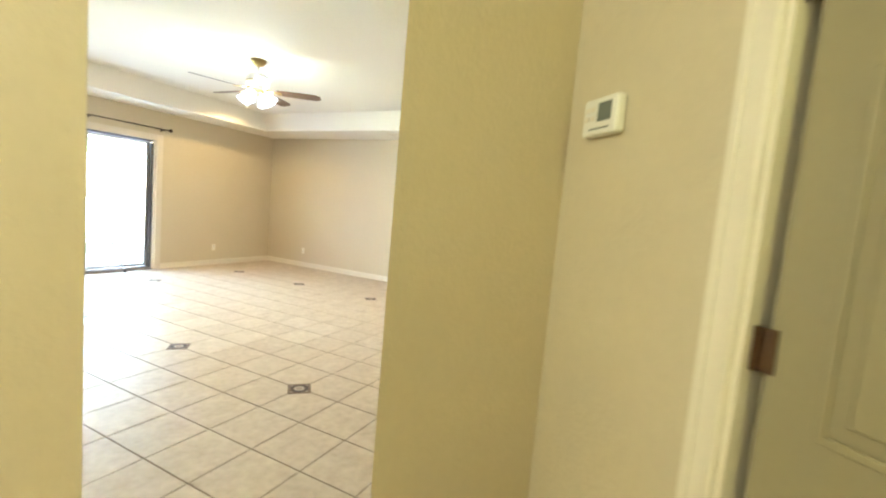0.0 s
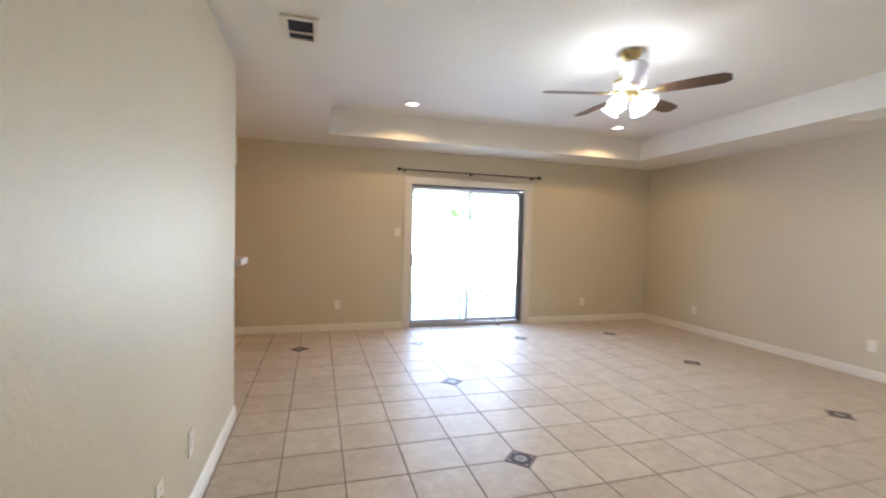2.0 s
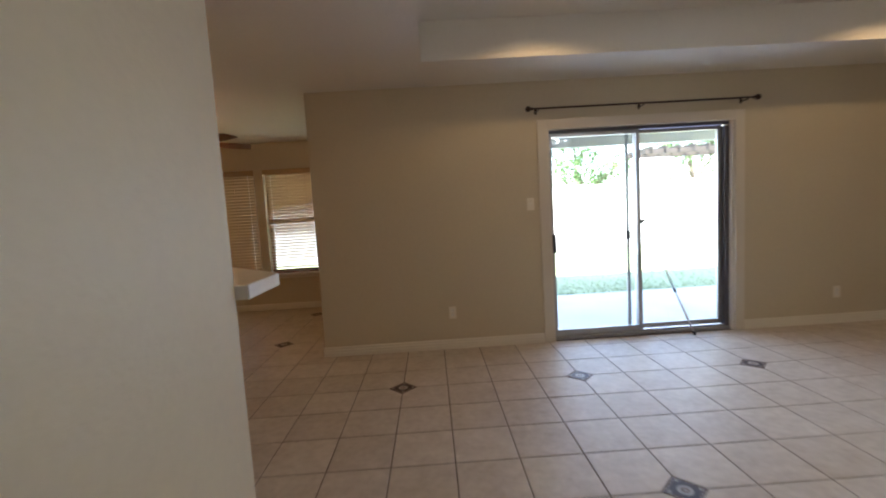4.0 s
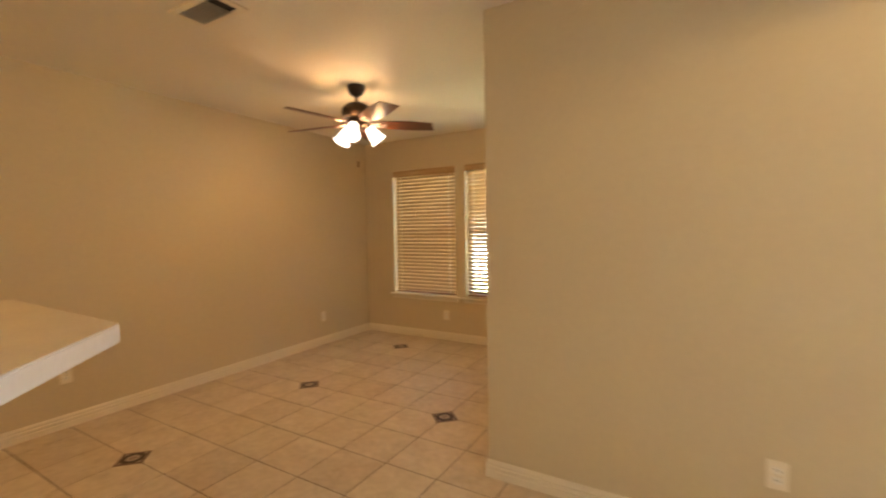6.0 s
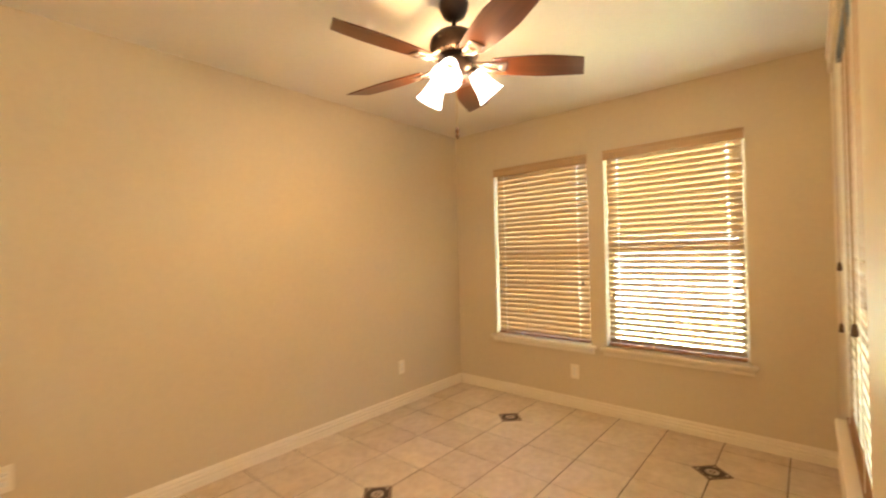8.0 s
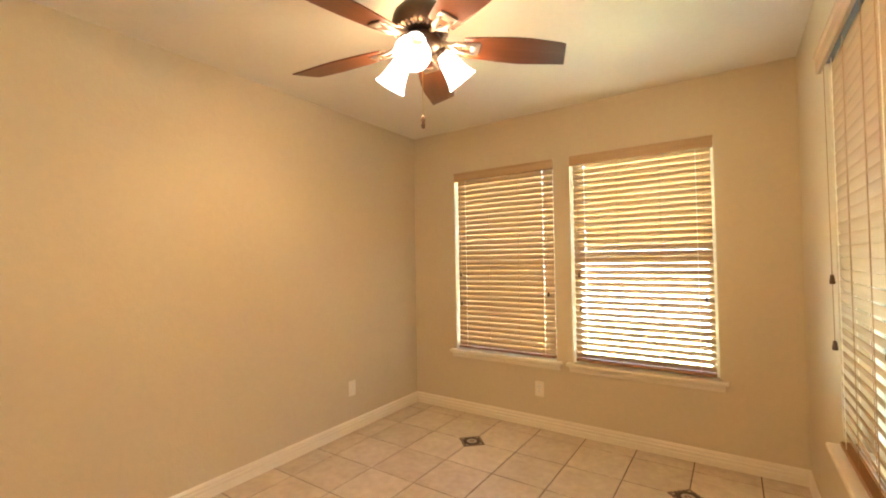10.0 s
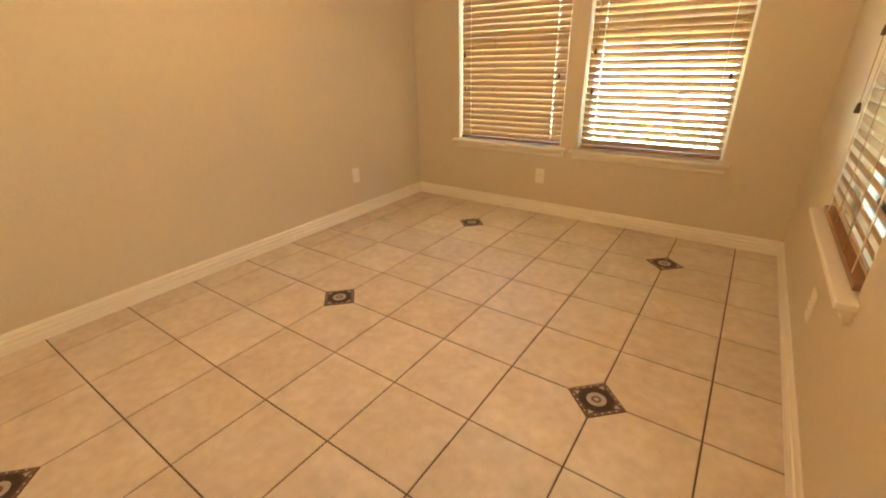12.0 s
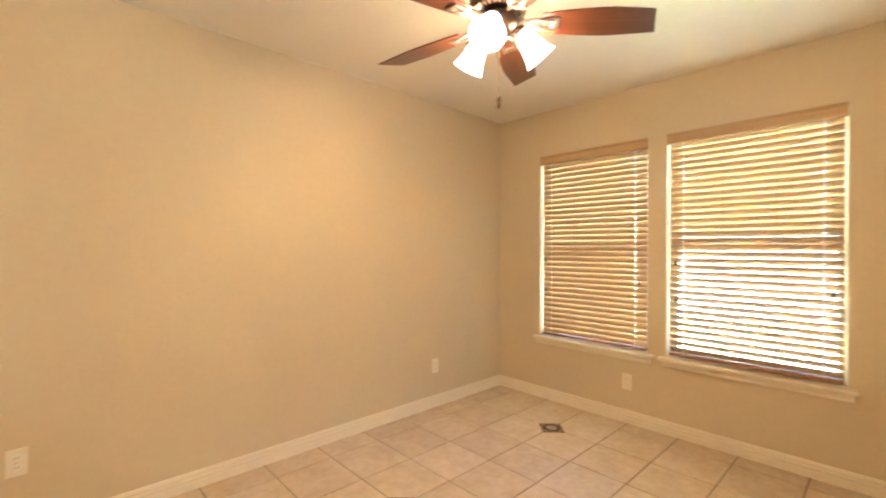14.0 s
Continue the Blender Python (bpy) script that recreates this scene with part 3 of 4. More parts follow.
D0, D1 = HD0 + 0.045, HD1 - 0.022
leaf = part("door_leaf", boxes((D0, D1, 0.012, 0.046, 0.012, 2.03), bevel=0.002), M_DOOR, hd)
leaf.location.y = 0.016
pw = (D1 - D0 - 0.11 * 3) / 2
for k in range(2):
    xa = D0 + 0.11 + k * (pw + 0.11)
    for za, zb in ((0.22, 0.80), (0.99, 1.62), (1.73, 1.93)):
        fr = bmesh.new()
        for a in ((xa - 0.012, xa + 0.006, za - 0.012, zb + 0.012), (xa + pw - 0.006, xa + pw + 0.012, za - 0.012, zb + 0.012),
                  (xa + 0.006, xa + pw - 0.006, za - 0.012, za + 0.006), (xa + 0.006, xa + pw - 0.006, zb - 0.006, zb + 0.012)):
            box(fr, a[0], a[1], 0.005, 0.013, a[2], a[3], bevel=0.003)
        p = part("panel_moulding", fr, M_DOOR, leaf)
        part("raised_panel", boxes((xa + 0.035, xa + pw - 0.035, 0.006, 0.013, za + 0.035, zb - 0.035), bevel=0.005), M_DOOR, p)
for z in (0.22, 1.11, 1.83):
    part("hinge", tube([(HD0 + 0.027, 0.020, z - 0.045), (HD0 + 0.027, 0.020, z + 0.045)], 0.007, 10,
                       boxes((HD0 + 0.016, HD0 + 0.062, 0.0235, 0.0277, z - 0.045, z + 0.045))), M_HINGE, hd, "dark bronze hinge")

# ---------------------------------------------------------------- breakfast bar
bar_base = wall("bar_half_wall", prism([(-1.895, -2.598), (-2.40, -1.89), (-2.87, -1.745), (-3.25, -1.74), (-3.35, -1.95), (-3.35, -2.1), (-2.72, -2.1), (-2.2, -2.598)], B0, 1.062), "white painted half wall under the breakfast bar")
counter = thing("bar_counter", "tan laminate breakfast bar top with white edge on a half wall", "counter")
outer = [(-1.742, -2.596), (-1.742, -2.307), (-2.495, -1.557), (-3.30, -1.54), (-3.58, -1.82), (-3.58, -2.30), (-2.75, -2.30), (-2.25, -2.596)]
part("top", prism(outer, 1.066, 1.112, bevel=0.003), [M_EDGE], counter, "white laminate slab edge")
cx, cy = -2.6, -2.05
inner = [(x + (cx - x) * 0.004, y + (cy - y) * 0.004) for x, y in outer]
part("laminate", prism(inner, 1.1125, 1.1145), M_COUNTER, counter, "tan laminate surface")
sheet = thing("paper_sheet", "cream sheet of paper lying on the breakfast bar", "paper", pose(-2.72, -2.0, 1.1152, 0, 0, 18))
bm = boxes((-0.108, 0.108, -0.14, 0.14, 0, 0.0012))
part("sheet", bm, M_PAPER, sheet)


# ---------------------------------------------------------------- ceiling vents and can lights
def vent(x, y, z, turn, w, d, bars, deep):
    """A ceiling register: bars gives the place of each louvre across the opening, from 0 to 1."""
    v = thing("ceiling_vent", "white louvred air vent set in the ceiling", "vent", pose(x, y, z, 0, 0, turn))
    # flat black sheet; the shade inside the duct is put into its colour
    part("duct_shade_sheet", boxes((-w / 2 + 0.02, w / 2 - 0.02, -d / 2 + 0.02, d / 2 - 0.02, -0.003, -0.001)), M_VENT_DARK, v)
    for a in ((-w / 2, w / 2, -d / 2, -d / 2 + 0.034), (-w / 2, w / 2, d / 2 - 0.034, d / 2), (-w / 2, -w / 2 + 0.034, -d / 2 + 0.034, d / 2 - 0.034), (w / 2 - 0.034, w / 2, -d / 2 + 0.034, d / 2 - 0.034)):
        part("frame", boxes((*a, -0.012, -0.0005), bevel=0.002), M_TRIM, v)
    me = finish("louvre", boxes((-0.001, 0.001, -d / 2 + 0.034, d / 2 - 0.034, -deep, 0.0)), M_TRIM)
    for u in bars:
        o = new("louvre", me)
        o.parent = v
        o.matrix_local = Matrix.Translation((-w / 2 + 0.034 + u * (w - 0.068), 0, -0.004)) @ Matrix.Rotation(radians(-35), 4, "Y")
    return v


vent(-1.34, -3.25, H, 90, 0.30, 0.20, (0.62,), 0.012)
vent(3.50, -3.27, H, 0, 0.16, 0.36, (0.3, 0.6, 0.85), 0.007)
vent(-3.39, -0.74, H, 0, 0.36, 0.20, [0.04 + 0.09 * k for k in range(9)], 0.018)

for x, y in ((-0.255, -1.15), (2.457, -1.12), (2.42, -4.82)):
    c = thing("can_light", "lit recessed can light with white trim ring", "ceiling light", Matrix.Translation((x, y, H_TRAY)), group="can lights of the tray ceiling")
    part("trim_ring", lathe([(0.066, -0.001), (0.098, -0.001), (0.098, -0.005), (0.088, -0.011), (0.072, -0.011), (0.066, -0.004), (0.066, -0.001)], 32), M_WHITE, c, smooth=True)
    part("lens", lathe([(0.0, -0.0022), (0.065, -0.0022), (0.065, -0.0008)], 32), M_CAN, c, "glowing lens")
    lamp("can_bulb", "SPOT", (x, y, H_TRAY - 0.03), 0.74, SOFTWARM, 0.05, target=(x, y, 0), spot=150)


# ---------------------------------------------------------------- ceiling fans
def blade_bm(r0, r1, w0, w1, style):
    bm = bmesh.new()
    out = []
    n = 10
    for i in range(n + 1):
        u = i / n
        x = r0 + (r1 - r0) * u
        w = w0 + (w1 - w0) * math.sin(min(1, u * 1.35) * math.pi / 2)
        if style == "round" and u > 0.86:
            w *= math.sqrt(max(0.0, 1 - ((u - 0.86) / 0.14) ** 2)) * 0.45 + 0.55
        if style == "taper":
            w = w0 + (w1 - w0) * math.sin(min(1, u / 0.62) * math.pi / 2) - 0.028 * max(0, (u - 0.62) / 0.38)
        out.append((x, w / 2))
    skew = 0.022 if style == "taper" else 0.0
    loop = [(x + (skew * -1 if i == n else 0), -h) for i, (x, h) in enumerate(out)] + [(x + (skew if i == n else 0), h) for i, (x, h) in reversed(list(enumerate(out)))]
    prism(loop, -0.003, 0.003, bm)
    bmesh.ops.bevel(bm, geom=[e for e in bm.edges if abs(e.verts[0].co.z - e.verts[1].co.z) < 1e-6], offset=0.0012, segments=1, affect="EDGES")
    return bm


def shade_arm(fan, m, profile, mat, metal, wave, label):
    arm = part("lamp_arm", tube([(0, 0, 0), (0.03, 0, 0.006), (0.055, 0, -0.004)], 0.007, 8), metal, fan, smooth=True)
    arm.matrix_local = m
    sm = Matrix.Translation((0.05, 0, -0.002)) @ Matrix.Rotation(radians(180 - 41), 4, "Y")
    part("fitter", lathe([(0.012, -0.012), (0.024, -0.008), (0.026, 0.012), (0.02, 0.014)], 16, sm.copy()), metal, arm, smooth=True)
    s = part("shade", lathe(profile, 32, sm.copy(), wave=wave), mat, arm, label, smooth=True)
    return arm, sm


def fan_light(place, energy, color):
    lamp("fan_bulb", "POINT", place, energy, color, 0.02)


BELL = [(0.022, 0.004), (0.028, 0.016), (0.037, 0.040), (0.043, 0.070), (0.049, 0.100), (0.058, 0.128), (0.066, 0.142)]
BELL = BELL + [(q - 0.003, z) for q, z in reversed(BELL)] + BELL[:1]           # open at the mouth, 3 mm thick
TULIP = [(0.022, 0.004), (0.040, 0.018), (0.052, 0.040), (0.056, 0.062), (0.054, 0.082), (0.060, 0.100), (0.070, 0.112)]

C = Vector((-3.535, 0.525, H))
fan = thing("ceiling_fan", "bronze ceiling fan with five cherry blades and three lit bell shades", "ceiling fan", Matrix.Translation(C))
part("canopy", lathe([(0.066, 0.0), (0.068, -0.012), (0.064, -0.035), (0.050, -0.066), (0.026, -0.082), (0.016, -0.084)], 28), M_BRONZE, fan, smooth=True)
part("downrod", tube([(0, 0, -0.08), (0, 0, -0.15)], 0.011, 12), M_BRONZE, fan, smooth=True)
part("motor_housing", lathe([(0.016, -0.125), (0.050, -0.132), (0.085, -0.150), (0.108, -0.175), (0.116, -0.205), (0.112, -0.232), (0.090, -0.250), (0.070, -0.258), (0.0, -0.258)], 36), M_BRONZE, fan, smooth=True)
vents_bm = bmesh.new()
for k in range(30):
    box(vents_bm, 0.078, 0.108, -0.004, 0.004, -0.252, -0.243, m=Matrix.Rotation(2 * math.pi * k / 30, 4, "Z"))
part("vent_ring", vents_bm, M_IRON, fan, "pale metal vent ring under the motor")
part("switch_housing", lathe([(0.052, -0.258), (0.078, -0.270), (0.080, -0.292), (0.070, -0.312), (0.045, -0.325), (0.022, -0.332), (0.0, -0.333)], 30), M_BRONZE, fan, smooth=True)
BLADE_Z = -0.29
for k in range(5):
    a = radians(44 + 72 * k)
    rot = Matrix.Rotation(a, 4, "Z")
    b = part("blade", blade_bm(0.165, 0.605, 0.105, 0.150, "taper"), M_CHERRY, fan, "cherry stained wooden blade")
    b.matrix_local = rot @ Matrix.Translation((0, 0, BLADE_Z)) @ Matrix.Rotation(radians(-12), 4, "X")
    ib = bmesh.new()
    tube([(0.075, 0, 0.020), (0.11, 0, 0.008), (0.15, 0.022, -0.004), (0.215, 0.024, -0.0075)], 0.008, 8, ib)
    tube([(0.11, 0, 0.008), (0.15, -0.022, -0.004), (0.215, -0.024, -0.0075)], 0.008, 8, ib)
    box(ib, 0.20, 0.235, -0.034, 0.034, -0.010, -0.004, bevel=0.002)
    part("blade_iron", ib, M_IRON, b, "pale bronze blade iron", smooth=True)
for ang in (-64, 56, 176):
    m = Matrix.Translation((0, 0, -0.305)) @ Matrix.Rotation(radians(ang), 4, "Z") @ Matrix.Translation((0.034, 0, 0))
    arm, sm = shade_arm(fan, m, BELL, M_SHADE_FAN, M_BRONZE, 0.0, "glowing frosted bell shade")
    fan_light(Matrix.Translation(C) @ m @ sm @ Vector((0, 0, 0.080)), 0.32, WARM)
ch = part("pull_chain", tube([(0.012, -0.012, -0.33), (0.012, -0.012, -0.585)], 0.0016, 6), M_BRASS, fan)
part("chain_fob", lathe([(0.003, 0.0), (0.007, -0.006), (0.009, -0.018), (0.006, -0.03), (0.009, -0.036), (0.006, -0.05), (0.0, -0.052)], 12, Matrix.Translation((0.012, -0.012, -0.58))), M_TASSEL, ch, "brown wooden fob", smooth=True)

C2 = Vector((1.05, -3.03, H_TRAY))
fan2 = thing("ceiling_fan", "white and brass ceiling fan with walnut blades and lit ruffled shades", "ceiling fan", Matrix.Translation(C2))
part("canopy", lathe([(0.078, 0.0), (0.080, -0.014), (0.066, -0.040), (0.040, -0.062), (0.018, -0.070)], 28), M_BRASS, fan2, smooth=True)
part("downrod", tube([(0, 0, -0.065), (0, 0, -0.15)], 0.012, 12), M_WHITE, fan2, smooth=True)
part("motor_housing", lathe([(0.018, -0.13), (0.075, -0.142), (0.105, -0.17), (0.118, -0.21), (0.118, -0.25), (0.100, -0.285), (0.070, -0.300), (0.0, -0.302)], 36), M_WHITE, fan2, "white painted motor housing", smooth=True)
part("brass_band", lathe([(0.1185, -0.222), (0.121, -0.226), (0.121, -0.238), (0.1185, -0.242)], 36), M_BRASS, fan2, smooth=True)
part("switch_housing", lathe([(0.05, -0.302), (0.066, -0.312), (0.066, -0.345), (0.05, -0.368), (0.02, -0.378), (0.0, -0.38)], 30), M_BRASS, fan2, smooth=True)
for k in range(5):
    rot = Matrix.Rotation(radians(19 + 72 * k), 4, "Z")
    b = part("blade", blade_bm(0.20, 0.66, 0.110, 0.135, "round"), M_WALNUT, fan2, "walnut stained rounded blade")
    b.matrix_local = rot @ Matrix.Translation((0, 0, -0.315)) @ Matrix.Rotation(radians(-12), 4, "X")
    ib = bmesh.new()
    tube([(0.08, 0, 0.022), (0.14, 0, 0.002), (0.24, 0, -0.007)], 0.009, 8, ib)
    box(ib, 0.20, 0.25, -0.03, 0.03, -0.010, -0.004, bevel=0.002)
    part("blade_iron", ib, M_BRASS, b, "brass blade iron", smooth=True)
for ang in (20, 110, 200, 290):
    m = Matrix.Translation((0, 0, -0.345)) @ Matrix.Rotation(radians(ang), 4, "Z") @ Matrix.Translation((0.04, 0, 0))
    arm, sm = shade_arm(fan2, m, TULIP, M_SHADE_COOL, M_BRASS, 0.10, "glowing ruffled glass shade")
    fan_light(Matrix.Translation(C2) @ m @ sm @ Vector((0, 0, 0.06)), 0.25, NEUTRAL)

hl = thing("hall_light", "unseen lit frosted dome light on the hall ceiling", "ceiling light", Matrix.Translation((HALL_BULB[0], HALL_BULB[1], H)))
part("pan", lathe([(0.15, 0.0), (0.155, -0.02), (0.14, -0.028), (0.0, -0.028)], 28), M_BRASS, hl, smooth=True)
part("dome", lathe([(0.135, -0.03), (0.13, -0.06), (0.10, -0.09), (0.05, -0.108), (0.0, -0.112)], 28), M_SHADE_WARM, hl, "glowing frosted dome", smooth=True)
lamp("unseen_hall_bulb", "POINT", (HALL_BULB[0], HALL_BULB[1], H - 0.07), 1.9, (0.95, 0.96, 0.36), 0.05)
# second dome and bulb have no known source, added to brighten the thermostat wall
copy_thing(hl, Matrix.Translation((-3.9, -5.3, H)))
lamp("unseen_hall_bulb", "POINT", (-3.9, -5.3, H - 0.07), 10.5, (0.95, 1.0, 0.84), 0.05)

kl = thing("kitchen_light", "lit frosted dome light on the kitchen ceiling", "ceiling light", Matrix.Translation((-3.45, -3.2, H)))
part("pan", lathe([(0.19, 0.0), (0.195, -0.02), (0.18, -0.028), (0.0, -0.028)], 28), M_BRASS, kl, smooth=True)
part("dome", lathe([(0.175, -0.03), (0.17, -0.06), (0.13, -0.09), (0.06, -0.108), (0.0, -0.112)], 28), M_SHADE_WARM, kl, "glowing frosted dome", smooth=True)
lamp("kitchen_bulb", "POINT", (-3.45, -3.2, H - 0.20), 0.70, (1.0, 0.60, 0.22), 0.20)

# ---------------------------------------------------------------- outside
tagged(part("ground", boxes((-60, 60, 2.31, 90, -0.30, -0.09), (-60, 60, -60, 2.31, -0.40, -0.30)), M_GRASS), "sunlit lawn reaching away behind the house", "lawn", kind="structure")
tagged(part("patio", boxes((X_NE + T, 6.0, T + 0.001, 2.30, -0.28, -0.05), bevel=0.01), M_CONCRETE), "pale concrete patio slab under the roof", "patio", kind="structure")
pr = thing("patio_roof", "pale painted patio roof with a front beam on posts", "patio roof")
part("deck", prism([(X_NE + T + 0.01, T + 0.01), (6.0, T + 0.01), (6.0, 2.30), (X_NE + T + 0.01, 2.30)], 2.26, 2.33), M_ROOF, pr)
part("beam", boxes((X_NE + T + 0.01, 6.0, 2.16, 2.26, 2.12, 2.259), bevel=0.004), M_ROOF, pr)
for x in (-1.9, 5.9):
    part("post", boxes((x - 0.05, x + 0.05, 2.03, 2.13, -0.05, 2.259), bevel=0.004), M_ROOF, pr)
# unseen eave, added to keep skylight off the upper blind slats
tagged(part("shading_eave", boxes((X_W - 0.75, X_NE + T + 0.60, Y_NOOK + T + 0.001, Y_NOOK + T + 0.65, 2.50, 2.62), (X_W - 0.75, X_W - T - 0.001, -8.5, Y_NOOK + T, 2.50, 2.62)), M_ROOF), "unseen eave added to shade the nook windows", "eave", kind="structure")
fence = thing("garden_fence", "tall weathered wooden picket fence behind the lawn", "fence")
me = finish("picket", prism([(-0.07, 0), (0.07, 0), (0.07, 0.02), (-0.07, 0.02)], -0.09, 1.85), M_FENCE)
for k in range(150):
    o = new("picket", me)
    o.parent = fence
    o.matrix_local = Matrix.Translation((-9 + k * 0.146, 9.0 + 0.004 * (k % 3), 0.015 * math.sin(k * 2.3)))
for z in (0.35, 1.45):
    part("rail", boxes((-9.1, 13.0, 9.03, 9.08, z, z + 0.09)), M_FENCE, fence)
rng = random.Random(4)
verts, faces = [], []
for k in range(26000):
    x, y = rng.uniform(-7, 9), 2.32 + 6.6 * rng.random() ** 1.6
    a, h, l = rng.uniform(0, 6.28), rng.uniform(0.015, 0.04), rng.uniform(0.0, 0.03)
    dx, dy = 0.006 * math.cos(a), 0.006 * math.sin(a)
    i = len(verts)
    verts += [(x - dx, y - dy, -0.092), (x + dx, y + dy, -0.092), (x + l * math.sin(a), y + l * math.cos(a), -0.09 + h)]
    faces.append((i, i + 1, i + 2))
me = bpy.data.meshes.new("grass")
me.from_pydata(verts, [], faces)
me.materials.append(M_BLADE)
tagged(new("grass", me), "short green lawn grass beyond the patio", "grass", kind="stuff")

pg = thing("pergola", "dark wooden pergola standing on the lawn", "pergola")
for y in (4.9, 5.7):
    part("beam", boxes((3.4, 9.7, y - 0.04, y + 0.04, 2.25, 2.34), bevel=0.004), M_PERGOLA, pg)
    for x in (8.6, 9.5):
        part("post", boxes((x - 0.05, x + 0.05, y - 0.05, y + 0.05, -0.10, 2.25), bevel=0.004), M_PERGOLA, pg)
for k in range(20):
    x = 3.5 + k * 0.30
    part("rafter", boxes((x - 0.02, x + 0.02, 4.75, 5.85, 2.34, 2.40)), M_PERGOLA, pg)


def tree(x, y, height, spread, seed):
    rng = random.Random(seed)
    t = thing("garden_tree", "leafy green tree standing behind the fence", "tree", Matrix.Translation((x, y, -0.1)))
    bm = bmesh.new()
    pts = [Vector((0, 0, 0))]
    for k in range(5):
        pts.append(pts[-1] + Vector((rng.uniform(-.12, .12), rng.uniform(-.12, .12), height * 0.13)))
    for i in range(5):
        lathe([(0.16 - i * 0.022, 0), (0.16 - (i + 1) * 0.022, (pts[i + 1] - pts[i]).length + 0.02)], 8, Matrix.Translation(pts[i]) @ (pts[i + 1] - pts[i]).to_track_quat("Z", "Y").to_matrix().to_4x4(), bm)
    tips = []
    for k in range(16):
        base = pts[2 + k % 4]
        a, up = rng.uniform(0, 6.28), rng.uniform(0.2, 1.0)
        tip = base + Vector((math.cos(a) * spread * rng.uniform(.5, 1), math.sin(a) * spread * rng.uniform(.5, 1), up * height * 0.42))
        tube([base, (base + tip) / 2 + Vector((0, 0, .15)), tip], 0.03, 6, bm)
        tips += [tip, (base + tip) / 2 + Vector((0, 0, .2))]
    part("trunk", bm, M_BARK, t)
    verts, faces = [], []
    for tip in tips:
        for k in range(260):
            p = tip + Vector((rng.gauss(0, .36), rng.gauss(0, .36), rng.gauss(0, .28)))
            u = Vector((rng.gauss(0, 1), rng.gauss(0, 1), rng.gauss(0, .6))).normalized() * rng.uniform(0.05, 0.09)
            v = u.cross(Vector((rng.gauss(0, 1), rng.gauss(0, 1), rng.gauss(0, 1)))).normalized() * 0.03
            i = len(verts)
            verts += [tuple(p - u), tuple(p + v), tuple(p + u), tuple(p - v)]
            faces.append((i, i + 1, i + 2, i + 3))
    me = bpy.data.meshes.new("crown")
    me.from_pydata(verts, [], faces)
    me.materials.append(M_LEAF)
    c = new("crown", me)
    c.parent = t


tree(4.6, 12.0, 5.2, 1.7, 3)
tree(9.5, 13.0, 5.6, 1.8, 5)
tree(-5.5, 12.5, 5.0, 1.7, 8)

# ---------------------------------------------------------------- floor tiles
floor = tagged(part("floor", boxes((X_W, X_E, -8.36, 0.0, -0.08, -0.004), (X_W, X_NE, 0.0, Y_NOOK, -0.08, -0.004), (DOOR_X0, DOOR_X1, 0.0, 0.06, -0.08, -0.004)), M_GROUT),
               "beige ceramic tile floor with brown joints and diamond accents", "floor", kind="structure")
P, GAP, LX, LY = 0.34, 0.0061, -2.777, 0.51
ACC = 0.103
NO_ACCENT = {(1, -2), (1, -3), (1, -4), (1, -5), (3, -2), (3, -3)}


def tile_shape(i, j, lim):
    """The outline of tile (i, j), cut by the room's limits and by an accent at a corner; plain: whether it is whole."""
    g = GAP / 2
    x0, y0 = LX + i * P, LY + j * P
    a = [x0 + g, y0 + g, x0 + P - g, y0 + P - g]
    c = [max(a[0], lim[0]), max(a[1], lim[1]), min(a[2], lim[2]), min(a[3], lim[3])]
    if c[2] - c[0] < 0.012 or c[3] - c[1] < 0.012:
        return None, None
    whole = a == c
    cut = ACC
    pts = []
    for (px, py), (di, dj), (u, v) in (((c[0], c[1]), (0, 0), ((0, 1), (1, 0))), ((c[2], c[1]), (1, 0), ((-1, 0), (0, 1))),
                                       ((c[2], c[3]), (1, 1), ((0, -1), (-1, 0))), ((c[0], c[3]), (0, 1), ((1, 0), (0, -1)))):
        if (i + di) % 4 == 0 and (j + dj) % 4 == 0 and ((i + di) // 4, (j + dj) // 4) not in NO_ACCENT and abs(px - (LX + (i + di) * P)) < 0.01 and abs(py - (LY + (j + dj) * P)) < 0.01:
            pts += [(px + u[0] * cut, py + u[1] * cut), (px + v[0] * cut, py + v[1] * cut)]
        else:
            pts.append((px, py))
    key = (whole, len(pts)) if len(pts) == 4 else (whole, i % 4 if any(((i + d) % 4 == 0 and (j + e) % 4 == 0) for d in (0, 1) for e in (0, 1)) else 9, j % 4 if any(((i + d) % 4 == 0 and (j + e) % 4 == 0) for d in (0, 1) for e in (0, 1)) else 9)
    return pts, key


def tile_geometry(bm, pts, cx, cy):
    lo = [bm.verts.new((x - cx, y - cy, -0.0038)) for x, y in pts]
    mx, my = sum(p[0] for p in pts) / len(pts), sum(p[1] for p in pts) / len(pts)
    mid = [bm.verts.new((x - cx, y - cy, -0.0012)) for x, y in pts]
    hi = [bm.verts.new((x - cx + math.copysign(min(0.0022, abs(mx - x)), mx - x), y - cy + math.copysign(min(0.0022, abs(my - y)), my - y), 0.0)) for x, y in pts]
    n = len(pts)
    for a, b in ((lo, mid), (mid, hi)):
        for k in range(n):
            bm.faces.new((a[k], a[(k + 1) % n], b[(k + 1) % n], b[k]))
    bm.faces.new(hi)


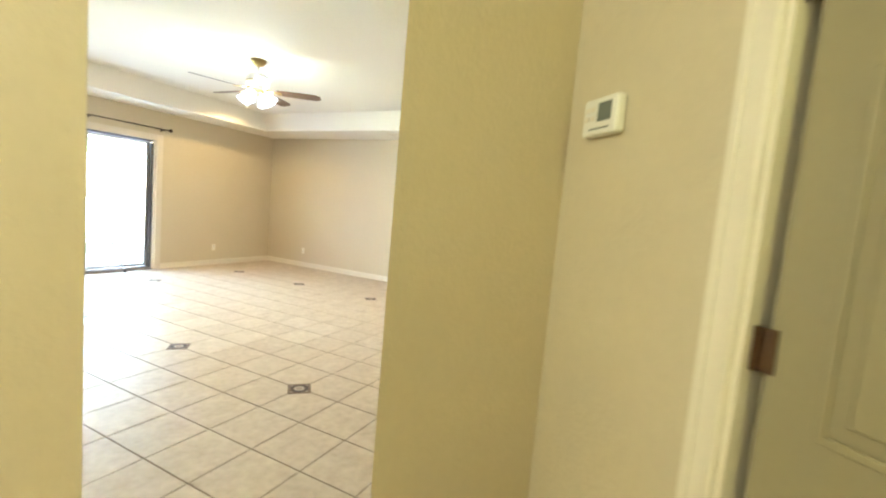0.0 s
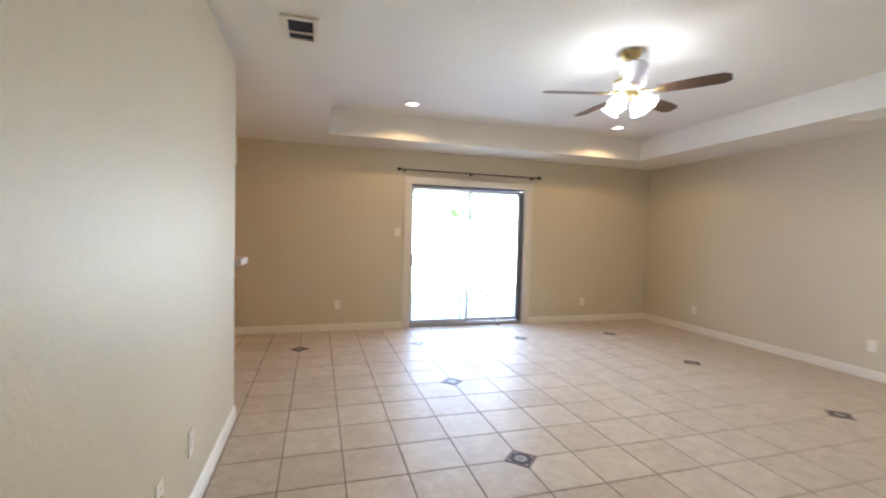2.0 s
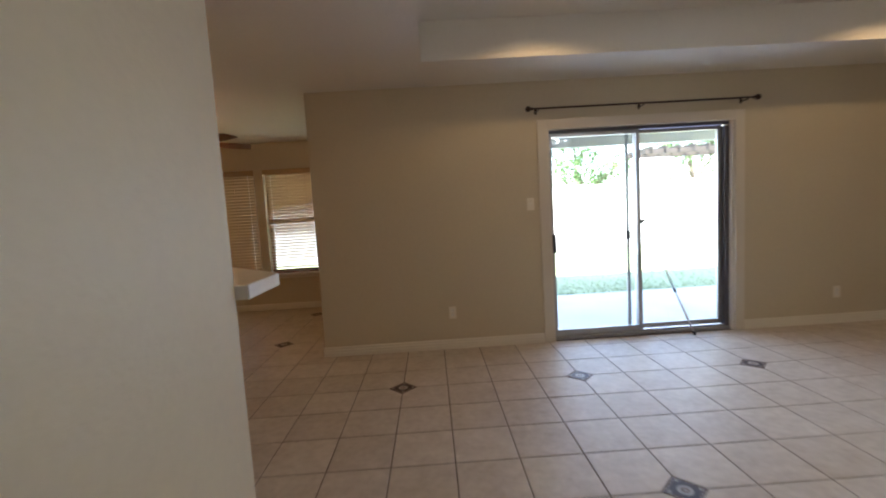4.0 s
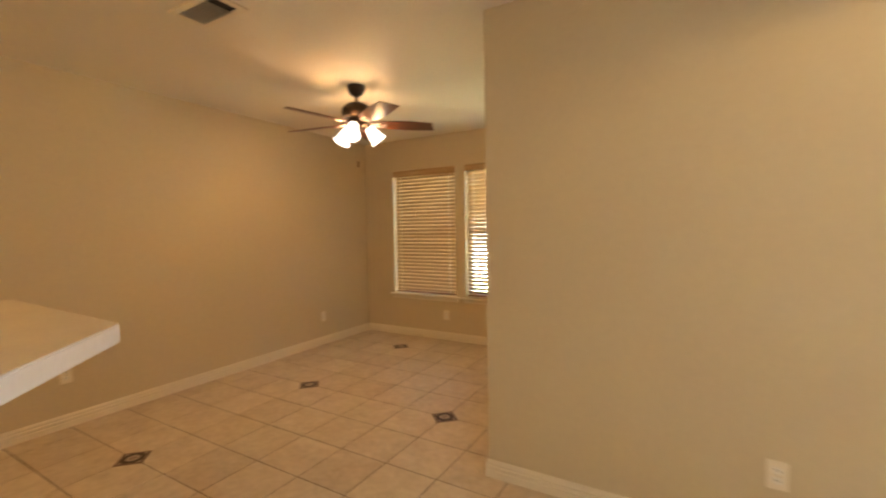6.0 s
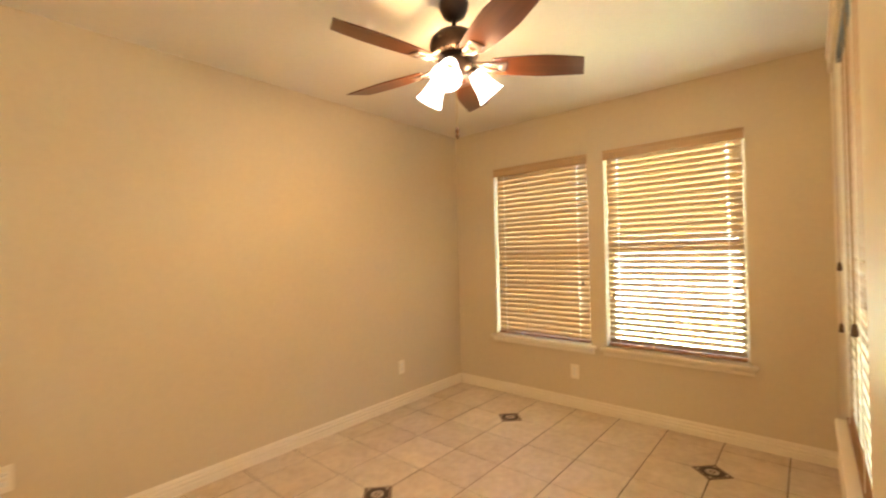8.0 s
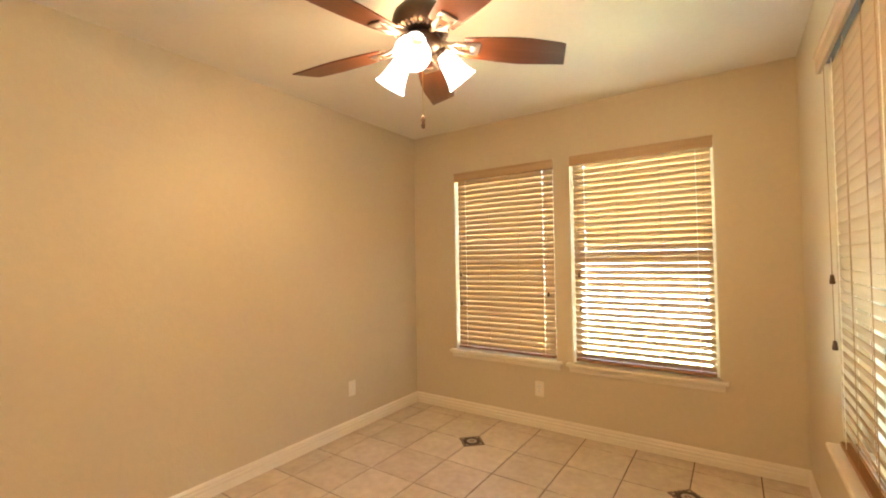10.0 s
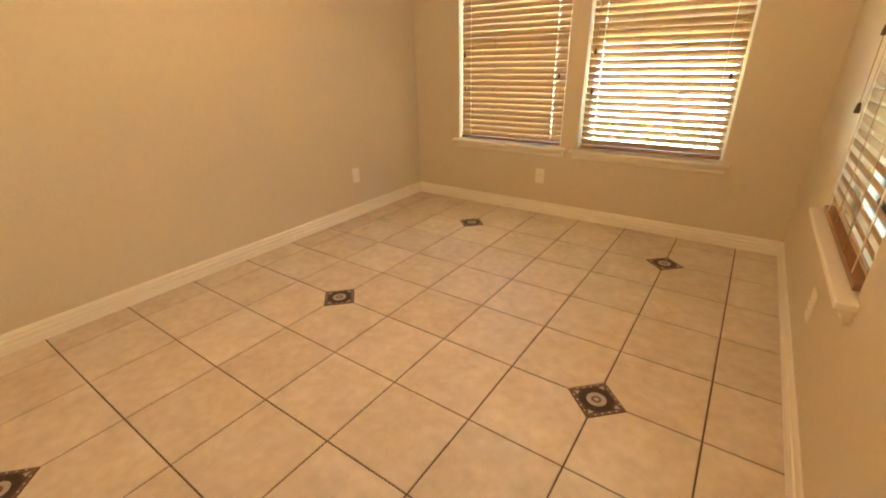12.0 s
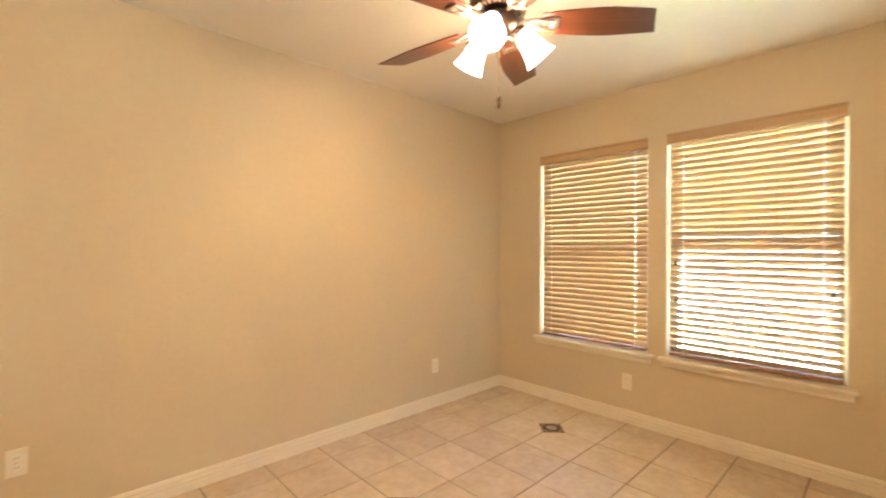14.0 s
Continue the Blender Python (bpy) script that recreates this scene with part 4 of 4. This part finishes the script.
shared = {}
rest = bmesh.new()
made = 0
todo = []
for i in range(-8, 22):
    for j in range(-28, 8):
        cx, cy = LX + (i + .5) * P, LY + (j + .5) * P
        xa, xb, ya, yb = cx - P / 2, cx + P / 2, cy - P / 2, cy + P / 2
        if xb <= X_NE:
            lims = [(X_W, -8.36, X_E, Y_NOOK)]
        elif xa >= X_NE or yb <= 0:
            lims = [(X_W, -8.36, X_E, 0.0)]
        elif ya >= 0:
            lims = [(X_W, -8.36, X_NE, Y_NOOK)]
        else:
            lims = [(X_W, -8.36, X_E, 0.0), (X_W, 0.0, X_NE, Y_NOOK)]
        near = -5.0 < cx < 1.9 and -4.35 < cy
        for lim in lims:
            pts, key = tile_shape(i, j, lim)
            if pts:
                todo.append((near, i, j, cx, cy, pts, key))
for near, i, j, cx, cy, pts, key in todo:
    if near and made < 300:
        made += 1
        if key[0] and key in shared:
            me = shared[key]
        else:
            bm = bmesh.new()
            tile_geometry(bm, pts, cx, cy)
            me = finish("tile", bm, M_TILE)
            if key[0]:
                shared[key] = me
        o = new("tile", me)
        o.location = (cx, cy, 0)
        o.parent = floor
    else:
        tile_geometry(rest, pts, 0, 0)
far = part("tile_field", rest, M_TILE, floor)
far["kind"] = "stuff"


def diamond(r, z0, z1, hole=0.0, turn=0.0, n=4):
    ang = [turn + 2 * math.pi * k / n for k in range(n)]
    bm = bmesh.new()
    if hole:
        o = [[bm.verts.new((q * math.cos(a), q * math.sin(a), z)) for a in ang] for q, z in ((r, z0), (r, z1), (hole, z1), (hole, z0))]
        for a, b in zip(o, o[1:] + o[:1]):
            for k in range(n):
                bm.faces.new((a[k], a[(k + 1) % n], b[(k + 1) % n], b[k]))
        return bm
    return prism([(r * math.cos(a), r * math.sin(a)) for a in ang], z0, z1, bm)


ACC_MESH = [("border", finish("border", diamond(ACC - 0.001, -0.0038, 0.0002, 0.088), M_ACC_MID)),
            ("inlay", finish("inlay", diamond(0.062, -0.001, 0.0003, 0.036, math.pi / 8, 8), M_ACC_DARK)),
            ("medallion", finish("medallion", diamond(0.036, -0.001, 0.0005, 0, math.pi / 12, 12), M_ACC_PALE)),
            ("rosette", finish("rosette", diamond(0.019, -0.001, 0.0008, 0.009, 0, 8), M_ACC_MID)),
            ("chip", finish("chip", diamond(0.0125, -0.001, 0.0004, 0, 0, 3), M_ACC_PALE)),
            ("bead", finish("bead", diamond(0.0048, -0.001, 0.0006, 0, math.pi / 4), M_ACC_PALE))]
acc_base = finish("accent_tile", diamond(0.088, -0.0038, -0.0002), M_ACC_BASE)
for ki in range(-1, 6):
    for kj in range(-6, 2):
        x, y = LX + ki * 4 * P, LY + kj * 4 * P
        if not (X_W + 0.1 < x < X_E - 0.1 and -8.2 < y < Y_NOOK - 0.1) or (y > -0.1 and x > X_NE) or (ki, kj) in NO_ACCENT:
            continue
        o = new("accent_tile", acc_base)
        o.location = (x, y, 0)
        o.parent = floor
        for name, me in ACC_MESH[:4]:
            c = new(name, me)
            c.parent = o
        for k in range(4):
            c = new("chip", ACC_MESH[4][1])
            c.parent = o
            c.matrix_local = Matrix.Rotation(math.pi / 2 * k, 4, "Z") @ Matrix.Translation((0.072, 0, 0))
            for u in (0.2, 0.4, 0.6, 0.8):
                c = new("bead", ACC_MESH[5][1])
                c.parent = o
                c.matrix_local = Matrix.Rotation(math.pi / 2 * k, 4, "Z") @ Matrix.Translation((0.0955 * u, 0.0955 * (1 - u), 0))
